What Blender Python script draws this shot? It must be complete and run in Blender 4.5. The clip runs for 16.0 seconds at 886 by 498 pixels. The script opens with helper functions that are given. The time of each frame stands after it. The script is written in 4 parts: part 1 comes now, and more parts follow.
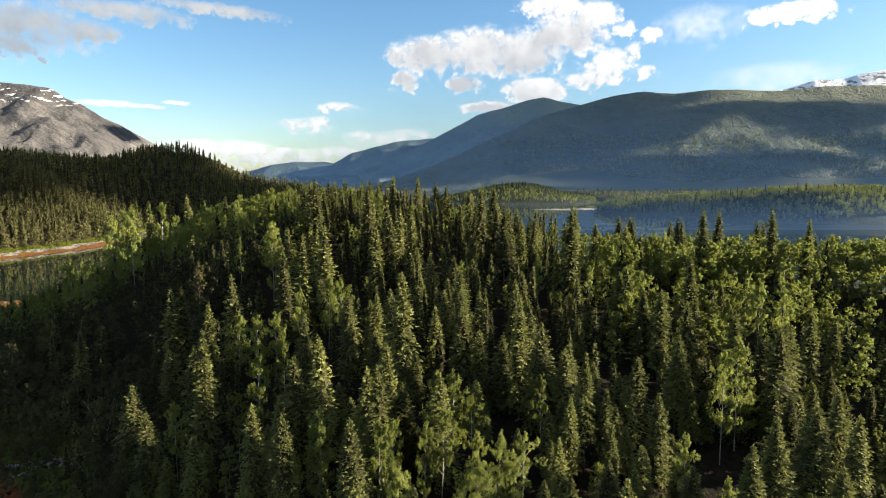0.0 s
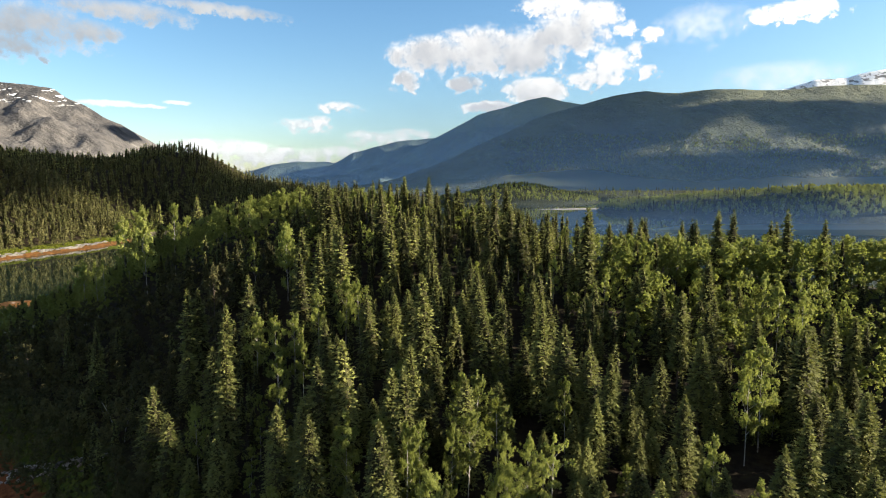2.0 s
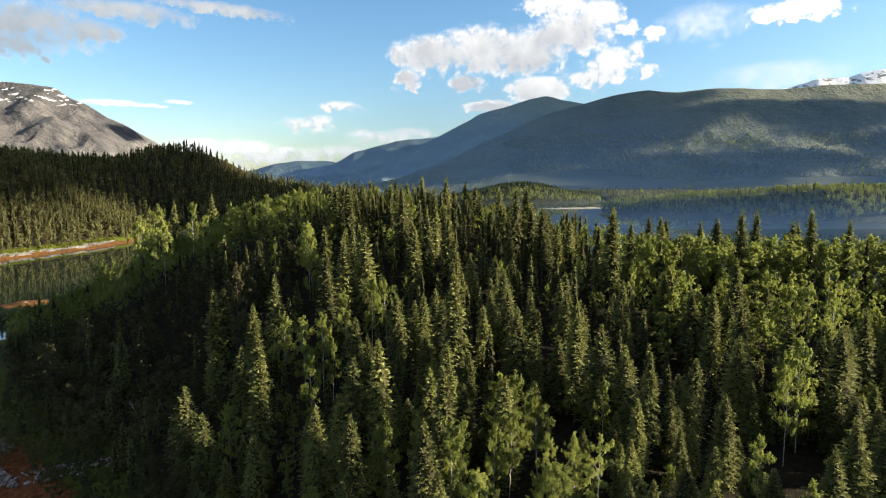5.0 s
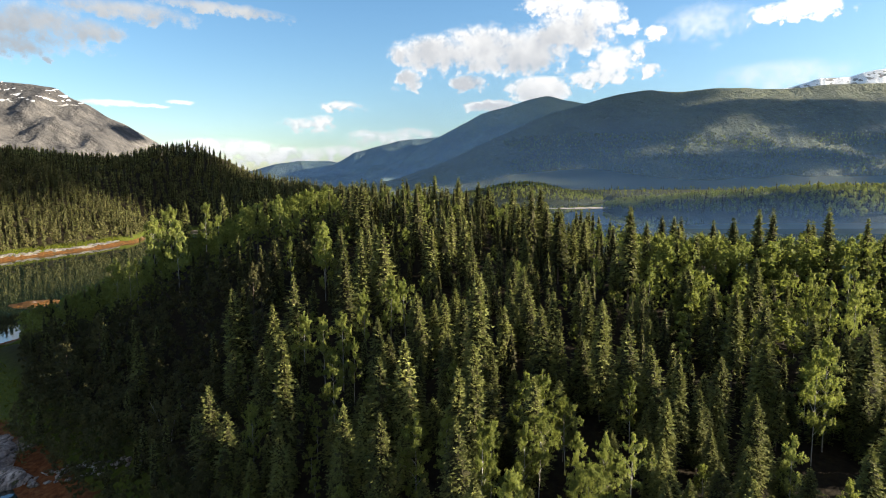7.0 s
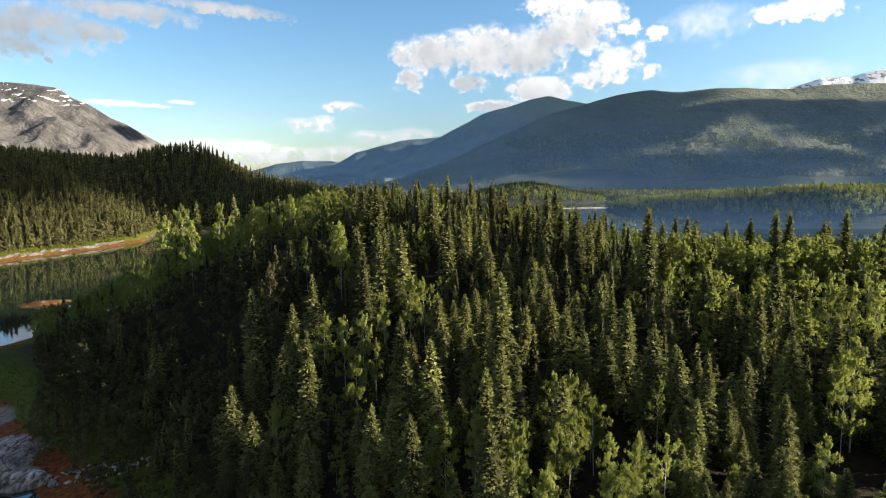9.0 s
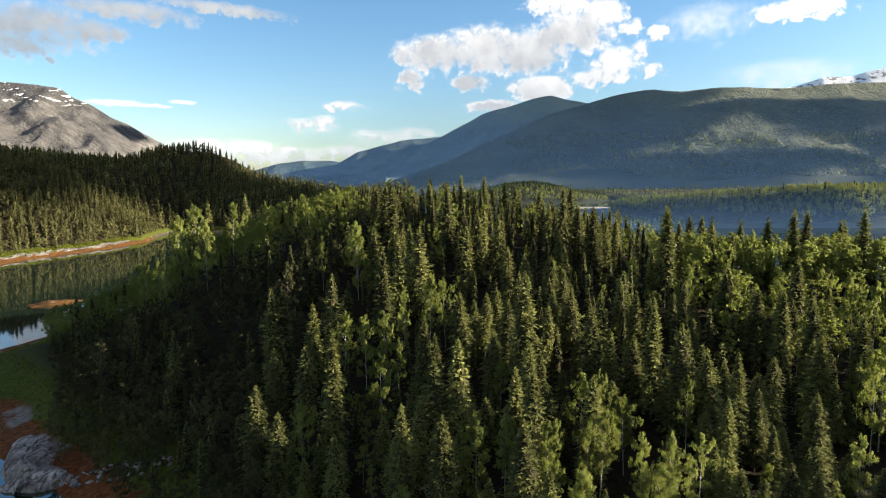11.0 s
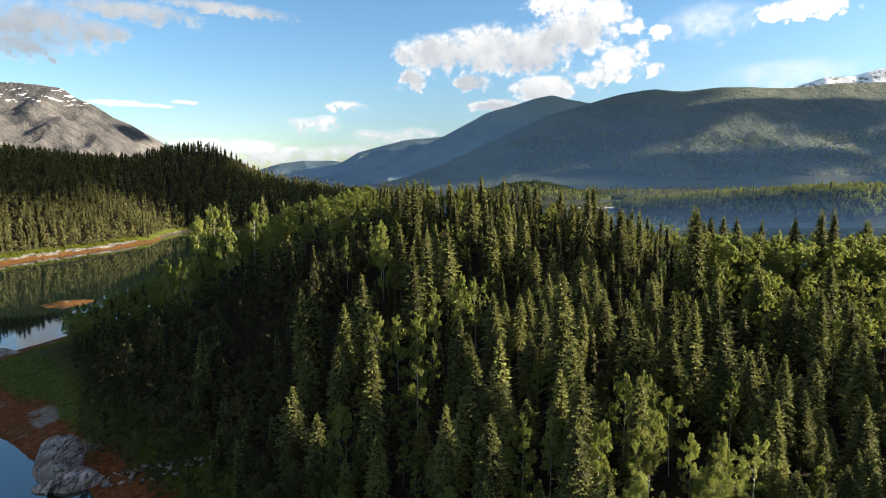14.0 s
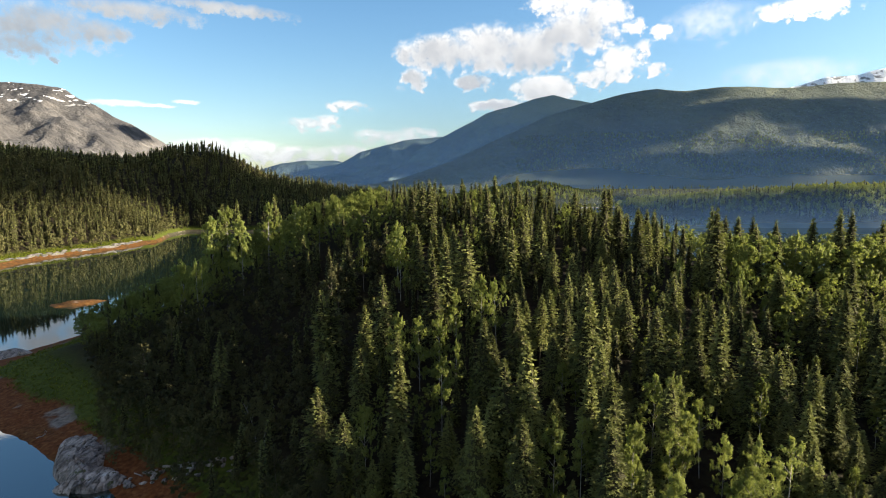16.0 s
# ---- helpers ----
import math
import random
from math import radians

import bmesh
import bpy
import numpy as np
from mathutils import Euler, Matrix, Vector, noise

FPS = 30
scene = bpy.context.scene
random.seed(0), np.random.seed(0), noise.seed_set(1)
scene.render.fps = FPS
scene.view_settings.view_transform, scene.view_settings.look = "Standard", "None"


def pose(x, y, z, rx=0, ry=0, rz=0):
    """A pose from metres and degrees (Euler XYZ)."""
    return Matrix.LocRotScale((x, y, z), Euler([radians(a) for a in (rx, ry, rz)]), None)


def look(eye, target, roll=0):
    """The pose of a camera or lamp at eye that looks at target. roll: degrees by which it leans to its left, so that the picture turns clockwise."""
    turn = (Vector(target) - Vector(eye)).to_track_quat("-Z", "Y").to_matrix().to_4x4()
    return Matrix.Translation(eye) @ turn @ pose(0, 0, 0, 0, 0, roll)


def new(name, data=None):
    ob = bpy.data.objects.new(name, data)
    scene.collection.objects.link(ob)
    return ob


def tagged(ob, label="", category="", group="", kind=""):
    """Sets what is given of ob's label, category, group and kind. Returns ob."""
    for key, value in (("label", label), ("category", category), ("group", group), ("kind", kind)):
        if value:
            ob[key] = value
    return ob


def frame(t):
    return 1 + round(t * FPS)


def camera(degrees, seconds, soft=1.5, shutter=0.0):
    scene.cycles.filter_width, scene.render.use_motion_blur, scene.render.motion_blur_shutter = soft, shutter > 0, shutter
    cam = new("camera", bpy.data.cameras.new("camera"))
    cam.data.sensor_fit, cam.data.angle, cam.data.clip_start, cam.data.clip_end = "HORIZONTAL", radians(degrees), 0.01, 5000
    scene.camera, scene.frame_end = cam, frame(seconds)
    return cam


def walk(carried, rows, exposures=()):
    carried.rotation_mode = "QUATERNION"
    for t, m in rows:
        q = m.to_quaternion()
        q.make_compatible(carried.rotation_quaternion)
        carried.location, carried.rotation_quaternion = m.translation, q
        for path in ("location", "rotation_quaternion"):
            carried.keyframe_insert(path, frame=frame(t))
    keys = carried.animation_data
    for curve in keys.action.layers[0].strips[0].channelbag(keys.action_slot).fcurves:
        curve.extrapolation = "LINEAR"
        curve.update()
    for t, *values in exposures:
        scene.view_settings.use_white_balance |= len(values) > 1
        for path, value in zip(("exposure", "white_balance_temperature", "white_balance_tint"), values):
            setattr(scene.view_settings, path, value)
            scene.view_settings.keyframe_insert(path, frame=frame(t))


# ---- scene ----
cam = camera(73.7, 16.0, soft=1.0)
METRES, EYE, TILT, LEAN, TURN = 22.0, 43.0, -6.4, 0.0, 0.0
ROWS = [
    (0.0, 0.0, 0.0, 0.0, 0.000, 0.0, -0.0),
    (0.5, -0.0275, 0.0004, 0.0016, 0.019, -0.01, 0.0),
    (1.0, -0.055, 0.0008, 0.0031, 0.037, -0.02, 0.01),
    (1.5, -0.0823, 0.0014, 0.0046, 0.056, -0.03, 0.01),
    (2.0, -0.1102, 0.0018, 0.0066, 0.075, -0.03, 0.02),
    (2.5, -0.1381, 0.0022, 0.0081, 0.094, -0.04, 0.02),
    (3.0, -0.1661, 0.0029, 0.0092, 0.112, -0.05, 0.01),
    (3.5, -0.1946, 0.0033, 0.0095, 0.131, -0.07, 0.01),
    (4.0, -0.224, 0.004, 0.0095, 0.150, -0.09, 0.01),
    (6.5, -0.376, 0.0077, 0.0065, 0.244, -0.1, 0.05),
    (7.0, -0.4073, 0.008, 0.0061, 0.263, -0.1, 0.05),
    (7.5, -0.4385, 0.0088, 0.0057, 0.281, -0.09, 0.05),
    (8.0, -0.4705, 0.0091, 0.0058, 0.300, -0.09, 0.05),
    (8.5, -0.5024, 0.0095, 0.0059, 0.319, -0.09, 0.04),
    (9.0, -0.5345, 0.01, 0.0059, 0.337, -0.1, 0.04),
    (11.5, -0.6998, 0.0114, 0.0062, 0.431, -0.13, 0.08),
    (12.0, -0.7334, 0.012, 0.0069, 0.450, -0.13, 0.08),
    (12.5, -0.7668, 0.0127, 0.0077, 0.469, -0.14, 0.08),
    (13.0, -0.8002, 0.0132, 0.0087, 0.487, -0.14, 0.07),
    (13.5, -0.831, 0.0136, 0.0095, 0.506, -0.15, 0.08),
    (14.0, -0.8661, 0.0142, 0.0106, 0.525, -0.14, 0.07),
    (14.5, -0.8967, 0.0148, 0.0115, 0.544, -0.15, 0.07),
    (15.0, -0.9323, 0.0154, 0.0127, 0.562, -0.15, 0.07),
    (15.5, -0.964, 0.0159, 0.0139, 0.581, -0.16, 0.07),
    (16.0, -0.9994, 0.0168, 0.0151, 0.600, -0.16, 0.07),
]
walk(cam, [(t, pose(0, 0, EYE, TILT, LEAN, TURN) @ pose(METRES * x, METRES * y, METRES * z, 90 + pitch, roll, yaw)) for t, x, y, z, yaw, pitch, roll in ROWS])

# ---- world, sun and exposure ----
SUN_AZ, SUN_EL = 90.0, 16.3          # degrees right of straight ahead, and above the horizon
scene.view_settings.exposure = 2.18
world = bpy.data.worlds.new("sky")
scene.world = world
world.use_nodes = True
wt = world.node_tree
wt.nodes.clear()
w_out = wt.nodes.new("ShaderNodeOutputWorld")
w_bg = wt.nodes.new("ShaderNodeBackground")
w_sky = wt.nodes.new("ShaderNodeTexSky")
w_sky.sky_type = "NISHITA"
w_sky.sun_disc = False
w_sky.sun_elevation = radians(SUN_EL)
w_sky.sun_rotation = radians(SUN_AZ)
w_sky.altitude = 50
w_sky.air_density, w_sky.dust_density, w_sky.ozone_density = 1.0, 0.6, 2.1
w_bg.inputs["Strength"].default_value = 0.05
w_hue = wt.nodes.new("ShaderNodeHueSaturation")
w_hue.inputs["Saturation"].default_value = 1.2
wt.links.new(w_sky.outputs[0], w_hue.inputs["Color"])
wt.links.new(w_hue.outputs[0], w_bg.inputs["Color"])
wt.links.new(w_bg.outputs[0], w_out.inputs["Surface"])

sun_data = bpy.data.lights.new("sun", "SUN")
sun_data.energy, sun_data.angle, sun_data.color = 5.0, radians(0.6), (1.0, 0.86, 0.66)
sun = new("sun", sun_data)
SUN_DIR = Vector((math.sin(radians(SUN_AZ)) * math.cos(radians(SUN_EL)), math.cos(radians(SUN_AZ)) * math.cos(radians(SUN_EL)), math.sin(radians(SUN_EL))))
sun.matrix_world = look(SUN_DIR * 300, (0, 0, 0))


# ---- materials ----
class Nodes:
    """A node tree with short calls for the nodes that the materials need."""

    def __init__(self, name):
        self.mat = bpy.data.materials.new(name)
        self.mat.use_nodes = True
        self.tree = self.mat.node_tree
        self.tree.nodes.clear()
        self.out = self.tree.nodes.new("ShaderNodeOutputMaterial")

    def put(self, socket, value):
        if isinstance(value, bpy.types.NodeSocket):
            self.tree.links.new(value, socket)
        elif value is not None:
            if isinstance(value, (tuple, list)) and socket.type == "RGBA" and len(value) == 3:
                value = (*value, 1.0)
            socket.default_value = value

    def node(self, kind, **inputs):
        n = self.tree.nodes.new(kind)
        for key, value in inputs.items():
            self.put(n.inputs[key.replace("_", " ")], value)
        return n

    def math(self, op, a, b=None, c=None):
        n = self.tree.nodes.new("ShaderNodeMath")
        n.operation = op
        for socket, value in zip(n.inputs, (a, b, c)):
            self.put(socket, value)
        return n.outputs[0]

    def noise(self, vec, scale, detail=4.0, rough=0.55, kind="FBM"):
        n = self.node("ShaderNodeTexNoise", Vector=vec, Scale=scale, Detail=detail, Roughness=rough)
        return n.outputs["Fac"]

    def ramp(self, fac, stops):
        n = self.tree.nodes.new("ShaderNodeValToRGB")
        e = n.color_ramp.elements
        while len(e) < len(stops):
            e.new(0.5)
        for el, (p, col) in zip(e, stops):
            el.position, el.color = p, (*col, 1.0)
        self.put(n.inputs[0], fac)
        return n.outputs[0]

    def span(self, fac, lo, hi, a=0.0, b=1.0):
        n = self.tree.nodes.new("ShaderNodeMapRange")
        n.interpolation_type = "SMOOTHSTEP"
        for socket, value in zip(n.inputs, (fac, lo, hi, a, b)):
            self.put(socket, value)
        return n.outputs[0]

    def mix(self, fac, a, b, blend="MIX"):
        n = self.tree.nodes.new("ShaderNodeMix")
        n.data_type, n.blend_type = "RGBA", blend
        self.put(n.inputs[0], fac)
        self.put(n.inputs[6], a)
        self.put(n.inputs[7], b)
        return n.outputs[2]

    def where(self):
        return self.tree.nodes.new("ShaderNodeNewGeometry").outputs["Position"]

    def local(self):
        return self.tree.nodes.new("ShaderNodeTexCoord").outputs["Object"]

    def split(self, vec):
        n = self.tree.nodes.new("ShaderNodeSeparateXYZ")
        self.put(n.inputs[0], vec)
        return n.outputs

    def bump(self, height, strength, distance):
        return self.node("ShaderNodeBump", Height=height, Strength=strength, Distance=distance).outputs[0]

    def surface(self, shader):
        self.tree.links.new(shader, self.out.inputs["Surface"])
        return self.mat

    def solid(self, color, rough=0.8, normal=None, **more):
        n = self.node("ShaderNodeBsdfPrincipled", Base_Color=color, Roughness=rough, Normal=normal, **more)
        return self.surface(n.outputs[0])


def leaf_material(name, dark, mid, light, glow, share, rough=0.6, grain=7.0):
    """Foliage: hues that differ from tree to tree, from spray to spray and from twig to twig, and light that shines through."""
    k = Nodes(name)
    tree_rand = k.tree.nodes.new("ShaderNodeObjectInfo").outputs["Random"]
    spray_rand = k.tree.nodes.new("ShaderNodeNewGeometry").outputs["Random Per Island"]
    p = k.where()
    patch, twig = k.noise(p, 0.09, 2.0), k.noise(p, grain, 2.0, 0.7)
    f = k.math("ADD", k.math("MULTIPLY", tree_rand, 0.5), k.math("MULTIPLY", spray_rand, 0.3))
    f = k.math("ADD", f, k.math("MULTIPLY", k.math("SUBTRACT", patch, 0.5), 0.7))
    f = k.math("ADD", f, k.math("MULTIPLY", k.math("SUBTRACT", twig, 0.5), 1.5))
    col = k.ramp(k.math("ADD", f, 0.12), [(0.0, tuple(0.5 * v for v in dark)), (0.2, dark), (0.5, mid), (0.9, light), (1.0, tuple(1.2 * v for v in light))])
    d = k.node("ShaderNodeBsdfPrincipled", Base_Color=col, Roughness=rough, Normal=k.bump(twig, 0.7, 0.12))
    d.inputs["Specular IOR Level"].default_value = 0.12
    tr = k.node("ShaderNodeBsdfTranslucent", Color=k.mix(0.5, col, glow))
    m = k.node("ShaderNodeMixShader")
    m.inputs[0].default_value = share
    k.tree.links.new(d.outputs[0], m.inputs[1])
    k.tree.links.new(tr.outputs[0], m.inputs[2])
    return k.surface(m.outputs[0])


NEEDLES = leaf_material("spruce needles", (0.0555, 0.0607, 0.0222), (0.117, 0.127, 0.0385), (0.189, 0.198, 0.0592), (0.207, 0.222, 0.0444), 0.26, 0.75)
# dead-twig brown, darkened to carry the shade inside the crowns
SHADE_TWIGS = leaf_material("shade-dark inner twigs", (0.0163, 0.0155, 0.0074), (0.0333, 0.0326, 0.0141), (0.0555, 0.0555, 0.0222), (0.0518, 0.0518, 0.0148), 0.08, 0.9)
LEAVES = leaf_material("birch leaves", (0.074, 0.087, 0.023), (0.152, 0.176, 0.044), (0.23, 0.253, 0.072), (0.29, 0.33, 0.058), 0.46, 0.65, 5.0)
# broadleaf colour darkened to carry the shade of the slope
SHADE_ALDER = leaf_material("shade-dark alder and willow leaves", (0.032, 0.031, 0.014), (0.064, 0.063, 0.026), (0.108, 0.106, 0.04), (0.12, 0.12, 0.035), 0.24, 0.7, 5.0)


def bark_material(name, a, b, scale):
    k = Nodes(name)
    p = k.local()
    n1 = k.noise(p, scale, 5.0)
    n2 = k.noise(p, scale * 0.25, 2.0)
    f = k.math("ADD", k.math("MULTIPLY", n1, 0.7), k.math("MULTIPLY", n2, 0.3))
    return k.solid(k.ramp(f, [(0.35, a), (0.65, b)]), 0.9, k.bump(n1, 0.6, 0.02))


SPRUCE_BARK = bark_material("spruce bark", (0.035, 0.026, 0.02), (0.12, 0.09, 0.07), 9.0)
BIRCH_BARK = bark_material("birch bark", (0.05, 0.045, 0.04), (0.42, 0.4, 0.36), 5.0)
DEAD_WOOD = bark_material("bleached driftwood", (0.15, 0.143, 0.131), (0.375, 0.36, 0.338), 4.0)


def ground_material():
    """Shore and forest floor: weed and gravel along the tide line, pale rock above it, then grass, shade-dark moss and
    heath.
    """
    k = Nodes("ground")
    p = k.where()
    z = k.split(p)[2]
    big, fine = k.noise(p, 0.07, 4.0), k.noise(p, 1.3, 5.0)
    tiny = k.noise(p, 9.0, 3.0)
    lift = k.math("ADD", z, k.math("MULTIPLY", k.math("SUBTRACT", big, 0.5), 1.3))
    weed = k.ramp(fine, [(0.3, (0.0418, 0.0167, 0.00532)), (0.5, (0.0836, 0.0372, 0.00988)), (0.7, (0.137, 0.0745, 0.0258))])
    weed = k.mix(k.math("MULTIPLY", k.span(k.noise(p, 0.3, 4.0), 0.45, 0.65), 0.7), weed, (0.0342, 0.0228, 0.0114))
    red_weed = k.ramp(fine, [(0.3, (0.0532, 0.0167, 0.00532)), (0.5, (0.114, 0.038, 0.0114)), (0.7, (0.167, 0.0722, 0.0266))])
    weed = k.mix(k.span(k.split(p)[1], 165.0, 185.0), k.mix(k.math("MULTIPLY", k.span(big, 0.5, 0.7), 0.5), red_weed, weed), weed)
    gravel = k.ramp(fine, [(0.3, (0.0228, 0.0213, 0.0152)), (0.7, (0.0684, 0.0608, 0.0418))])
    weed = k.mix(k.span(k.split(p)[1], 430.0, 480.0), weed, gravel)
    rock = k.ramp(fine, [(0.3, (0.0836, 0.0684, 0.057)), (0.7, (0.228, 0.194, 0.167))])
    grass = k.ramp(k.math("ADD", k.math("MULTIPLY", fine, 0.6), k.math("MULTIPLY", tiny, 0.4)), [(0.3, (0.019, 0.0251, 0.0038)), (0.5, (0.0456, 0.0608, 0.00684)), (0.65, (0.0836, 0.0874, 0.0137))])
    # mossy litter, near black: the shade between the trees is put into it
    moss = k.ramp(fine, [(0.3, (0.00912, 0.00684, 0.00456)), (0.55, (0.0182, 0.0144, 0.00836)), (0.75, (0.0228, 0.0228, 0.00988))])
    bed = k.mix(k.span(z, -2.5, -0.3), (0.0152, 0.0167, 0.0106), weed)
    col = k.mix(k.math("MULTIPLY", k.span(lift, 0.95, 1.15), k.span(big, 0.57, 0.62)), bed, rock)
    col = k.mix(k.span(k.math("ADD", lift, k.math("MULTIPLY", k.math("SUBTRACT", fine, 0.5), 1.2)), 1.6, 1.95), col, grass)
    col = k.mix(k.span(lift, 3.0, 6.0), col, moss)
    heath = k.ramp(fine, [(0.3, (0.0152, 0.0198, 0.00912)), (0.7, (0.038, 0.0441, 0.0182))])
    col = k.mix(k.math("MULTIPLY", k.span(k.split(p)[1], 430.0, 460.0), k.span(k.split(p)[0], -70.0, -20.0)), col, heath)
    h = k.math("ADD", k.math("MULTIPLY", fine, 1.0), k.math("MULTIPLY", tiny, 0.25))
    return k.solid(col, 0.95, k.bump(h, 0.8, 0.25), Specular_IOR_Level=0.1)


def water_material():
    k = Nodes("fjord water")
    p = k.where()
    ripple = k.math("ADD", k.noise(p, 0.8, 3.0), k.math("MULTIPLY", k.noise(p, 0.06, 2.0), 2.0))
    n = k.node("ShaderNodeBsdfPrincipled", Base_Color=(0.008, 0.016, 0.012), Roughness=0.02, IOR=1.85, Normal=k.bump(ripple, 0.018, 0.2))
    n.inputs["Specular IOR Level"].default_value = 0.9
    return k.surface(n.outputs[0])


def rock_material(name, a, b, c, scale=1.0, moss=(0.08, 0.09, 0.03), moss_at=0.6):
    k = Nodes(name)
    p = k.where()
    n1, n2, n3 = k.noise(p, 0.35 * scale, 5.0), k.noise(p, 2.5 * scale, 6.0, 0.65), k.noise(p, 0.9 * scale, 3.0)
    f = k.math("ADD", k.math("MULTIPLY", n1, 0.65), k.math("MULTIPLY", n2, 0.35))
    lines = k.node("ShaderNodeMapping", Vector=p, Rotation=(0.15, 0.25, 0.65), Scale=(2.6, 0.35, 1.6)).outputs[0]
    seam = k.span(k.noise(lines, 0.9 * scale, 7.0, 0.7), 0.36, 0.56)
    col = k.mix(k.span(n3, moss_at, moss_at + 0.08), k.ramp(f, [(0.34, a), (0.5, b), (0.66, c)]), moss)
    col = k.mix(seam, tuple(0.5 * v for v in a), col)
    return k.solid(col, 0.85, k.bump(k.math("ADD", n2, seam), 0.8, 0.16 / scale))


SHORE_ROCK = rock_material("shore rock", (0.09, 0.072, 0.062), (0.29, 0.245, 0.22), (0.5, 0.44, 0.4))
# darker copy of the shore rock, dimmed where the sun falls full on it
BAY_ROCK = rock_material("bay rock dimmed for sun", (0.0429, 0.039, 0.0351), (0.0936, 0.0874, 0.078), (0.156, 0.148, 0.134))
GRASS = leaf_material("shore grass", (0.0825, 0.0975, 0.0135), (0.143, 0.165, 0.0225), (0.195, 0.203, 0.0375), (0.225, 0.247, 0.03), 0.45, 0.7, 3.0)


def slope_material(name, low, mid, high, bare, bare_z, grain=0.05, snow_z=None, rock_mix=0.0, snow_from=0.6, rough=0.6):
    """Distant mountainside: woods below, heath and bare rock above, and old snow lying in hollows."""
    k = Nodes(name)
    p = k.where()
    z = k.split(p)[2]
    n1, n2, n3 = k.noise(p, 0.0032, 5.0), k.noise(p, grain, 4.0, 0.65), k.noise(p, 0.012, 5.0, 0.6)
    f = k.math("ADD", k.math("MULTIPLY", n1, 0.4), k.math("MULTIPLY", n2, 0.6))
    wood = k.ramp(f, [(0.38, low), (0.5, mid), (0.62, high)])
    up = k.math("ADD", z, k.math("MULTIPLY", k.math("SUBTRACT", n3, 0.5), 260.0))
    top = k.mix(k.math("MULTIPLY", n2, 0.8), bare, tuple(0.6 * v for v in bare))
    col = k.mix(k.span(up, bare_z - 60, bare_z + 60), wood, top)
    if rock_mix:
        c = k.split(p)
        across = k.math("ADD", k.math("MULTIPLY", c[0], 0.56), k.math("MULTIPLY", c[2], 0.83))
        along = k.math("SUBTRACT", k.math("MULTIPLY", c[0], 0.83), k.math("MULTIPLY", c[2], 0.56))
        slab = k.node("ShaderNodeCombineXYZ", X=k.math("MULTIPLY", along, 0.0028), Y=k.math("MULTIPLY", c[1], 0.001), Z=k.math("MULTIPLY", across, 0.026)).outputs[0]
        streak = k.math("ADD", k.math("MULTIPLY", k.noise(slab, 1.0, 7.0, 0.74), 0.8), k.math("MULTIPLY", n3, 0.2))
        stone = k.ramp(streak, [(0.38, (0.016, 0.017, 0.021)), (0.47, (0.046, 0.045, 0.046)), (0.54, (0.075, 0.072, 0.071)), (0.62, (0.122, 0.116, 0.11))])
        col = k.mix(rock_mix, col, stone)
    if snow_z:
        patch = k.noise(k.node("ShaderNodeMapping", Vector=p, Rotation=(0.0, 0.5, 0.0), Scale=(0.02, 0.012, 0.045)).outputs[0], 1.0, 5.0, 0.55)
        s = k.math("MULTIPLY", k.span(patch, snow_from, snow_from + 0.03), k.span(z, snow_z - 40, snow_z + 40))
        col = k.mix(s, col, (0.85, 0.87, 0.9))
    return k.solid(col, 0.95, k.bump(k.math("ADD", n2, k.math("MULTIPLY", n3, 3.0)), rough, 12.0))


GROUND, WATER = ground_material(), water_material()
MOUNTAIN_WOOD = slope_material("wooded mountainside", (0.024, 0.034, 0.018), (0.038, 0.051, 0.022), (0.066, 0.078, 0.028), (0.078, 0.092, 0.042), 400.0, 0.075, rough=0.9)
# the blue of distance haze is mixed into these slope colours
MOUNTAIN_FAR = slope_material("distant mountainside tinted haze blue", (0.03, 0.06, 0.065), (0.05, 0.085, 0.085), (0.09, 0.13, 0.095), (0.13, 0.165, 0.11), 420.0)
MOUNTAIN_ROCK = slope_material("bare rock mountain", (0.12, 0.14, 0.06), (0.17, 0.17, 0.11), (0.24, 0.23, 0.18), (0.1, 0.095, 0.09), 120.0, 0.03, 490.0, 0.92, 0.6, 0.7)
MOUNTAIN_SNOW = slope_material("snow streaked mountain", (0.16, 0.16, 0.16), (0.224, 0.224, 0.224), (0.28, 0.28, 0.28), (0.32, 0.32, 0.32), 300.0, 0.03, 380.0, 0.3, 0.43, 0.4)


# ---- geometry helpers ----
def mesh_of(name, verts, faces, material, smooth=False):
    me = bpy.data.meshes.new(name)
    me.from_pydata([tuple(v) for v in verts], [], [tuple(f) for f in faces])
    me.materials.append(material)
    if smooth:
        me.polygons.foreach_set("use_smooth", [True] * len(me.polygons))
    me.update()
    return me


def quad_mesh(name, faces, material):
    """A mesh of loose faces from an array of n x corners x 3."""
    faces = np.asarray(faces, dtype=np.float32)
    n, k = faces.shape[:2]
    me = bpy.data.meshes.new(name)
    me.vertices.add(k * n)
    me.vertices.foreach_set("co", faces.ravel())
    me.loops.add(k * n)
    me.loops.foreach_set("vertex_index", np.arange(k * n, dtype=np.int32))
    me.polygons.add(n)
    me.polygons.foreach_set("loop_start", np.arange(0, k * n, k, dtype=np.int32))
    me.materials.append(material)
    me.update(calc_edges=True)
    return me


def part(name, me, parent, label=""):
    ob = new(name, me)
    ob.parent = parent
    return tagged(ob, label=label)


def smooth(a, b, v):
    s = np.clip((v - a) / (b - a), 0, 1)
    return s * s * (3 - 2 * s)


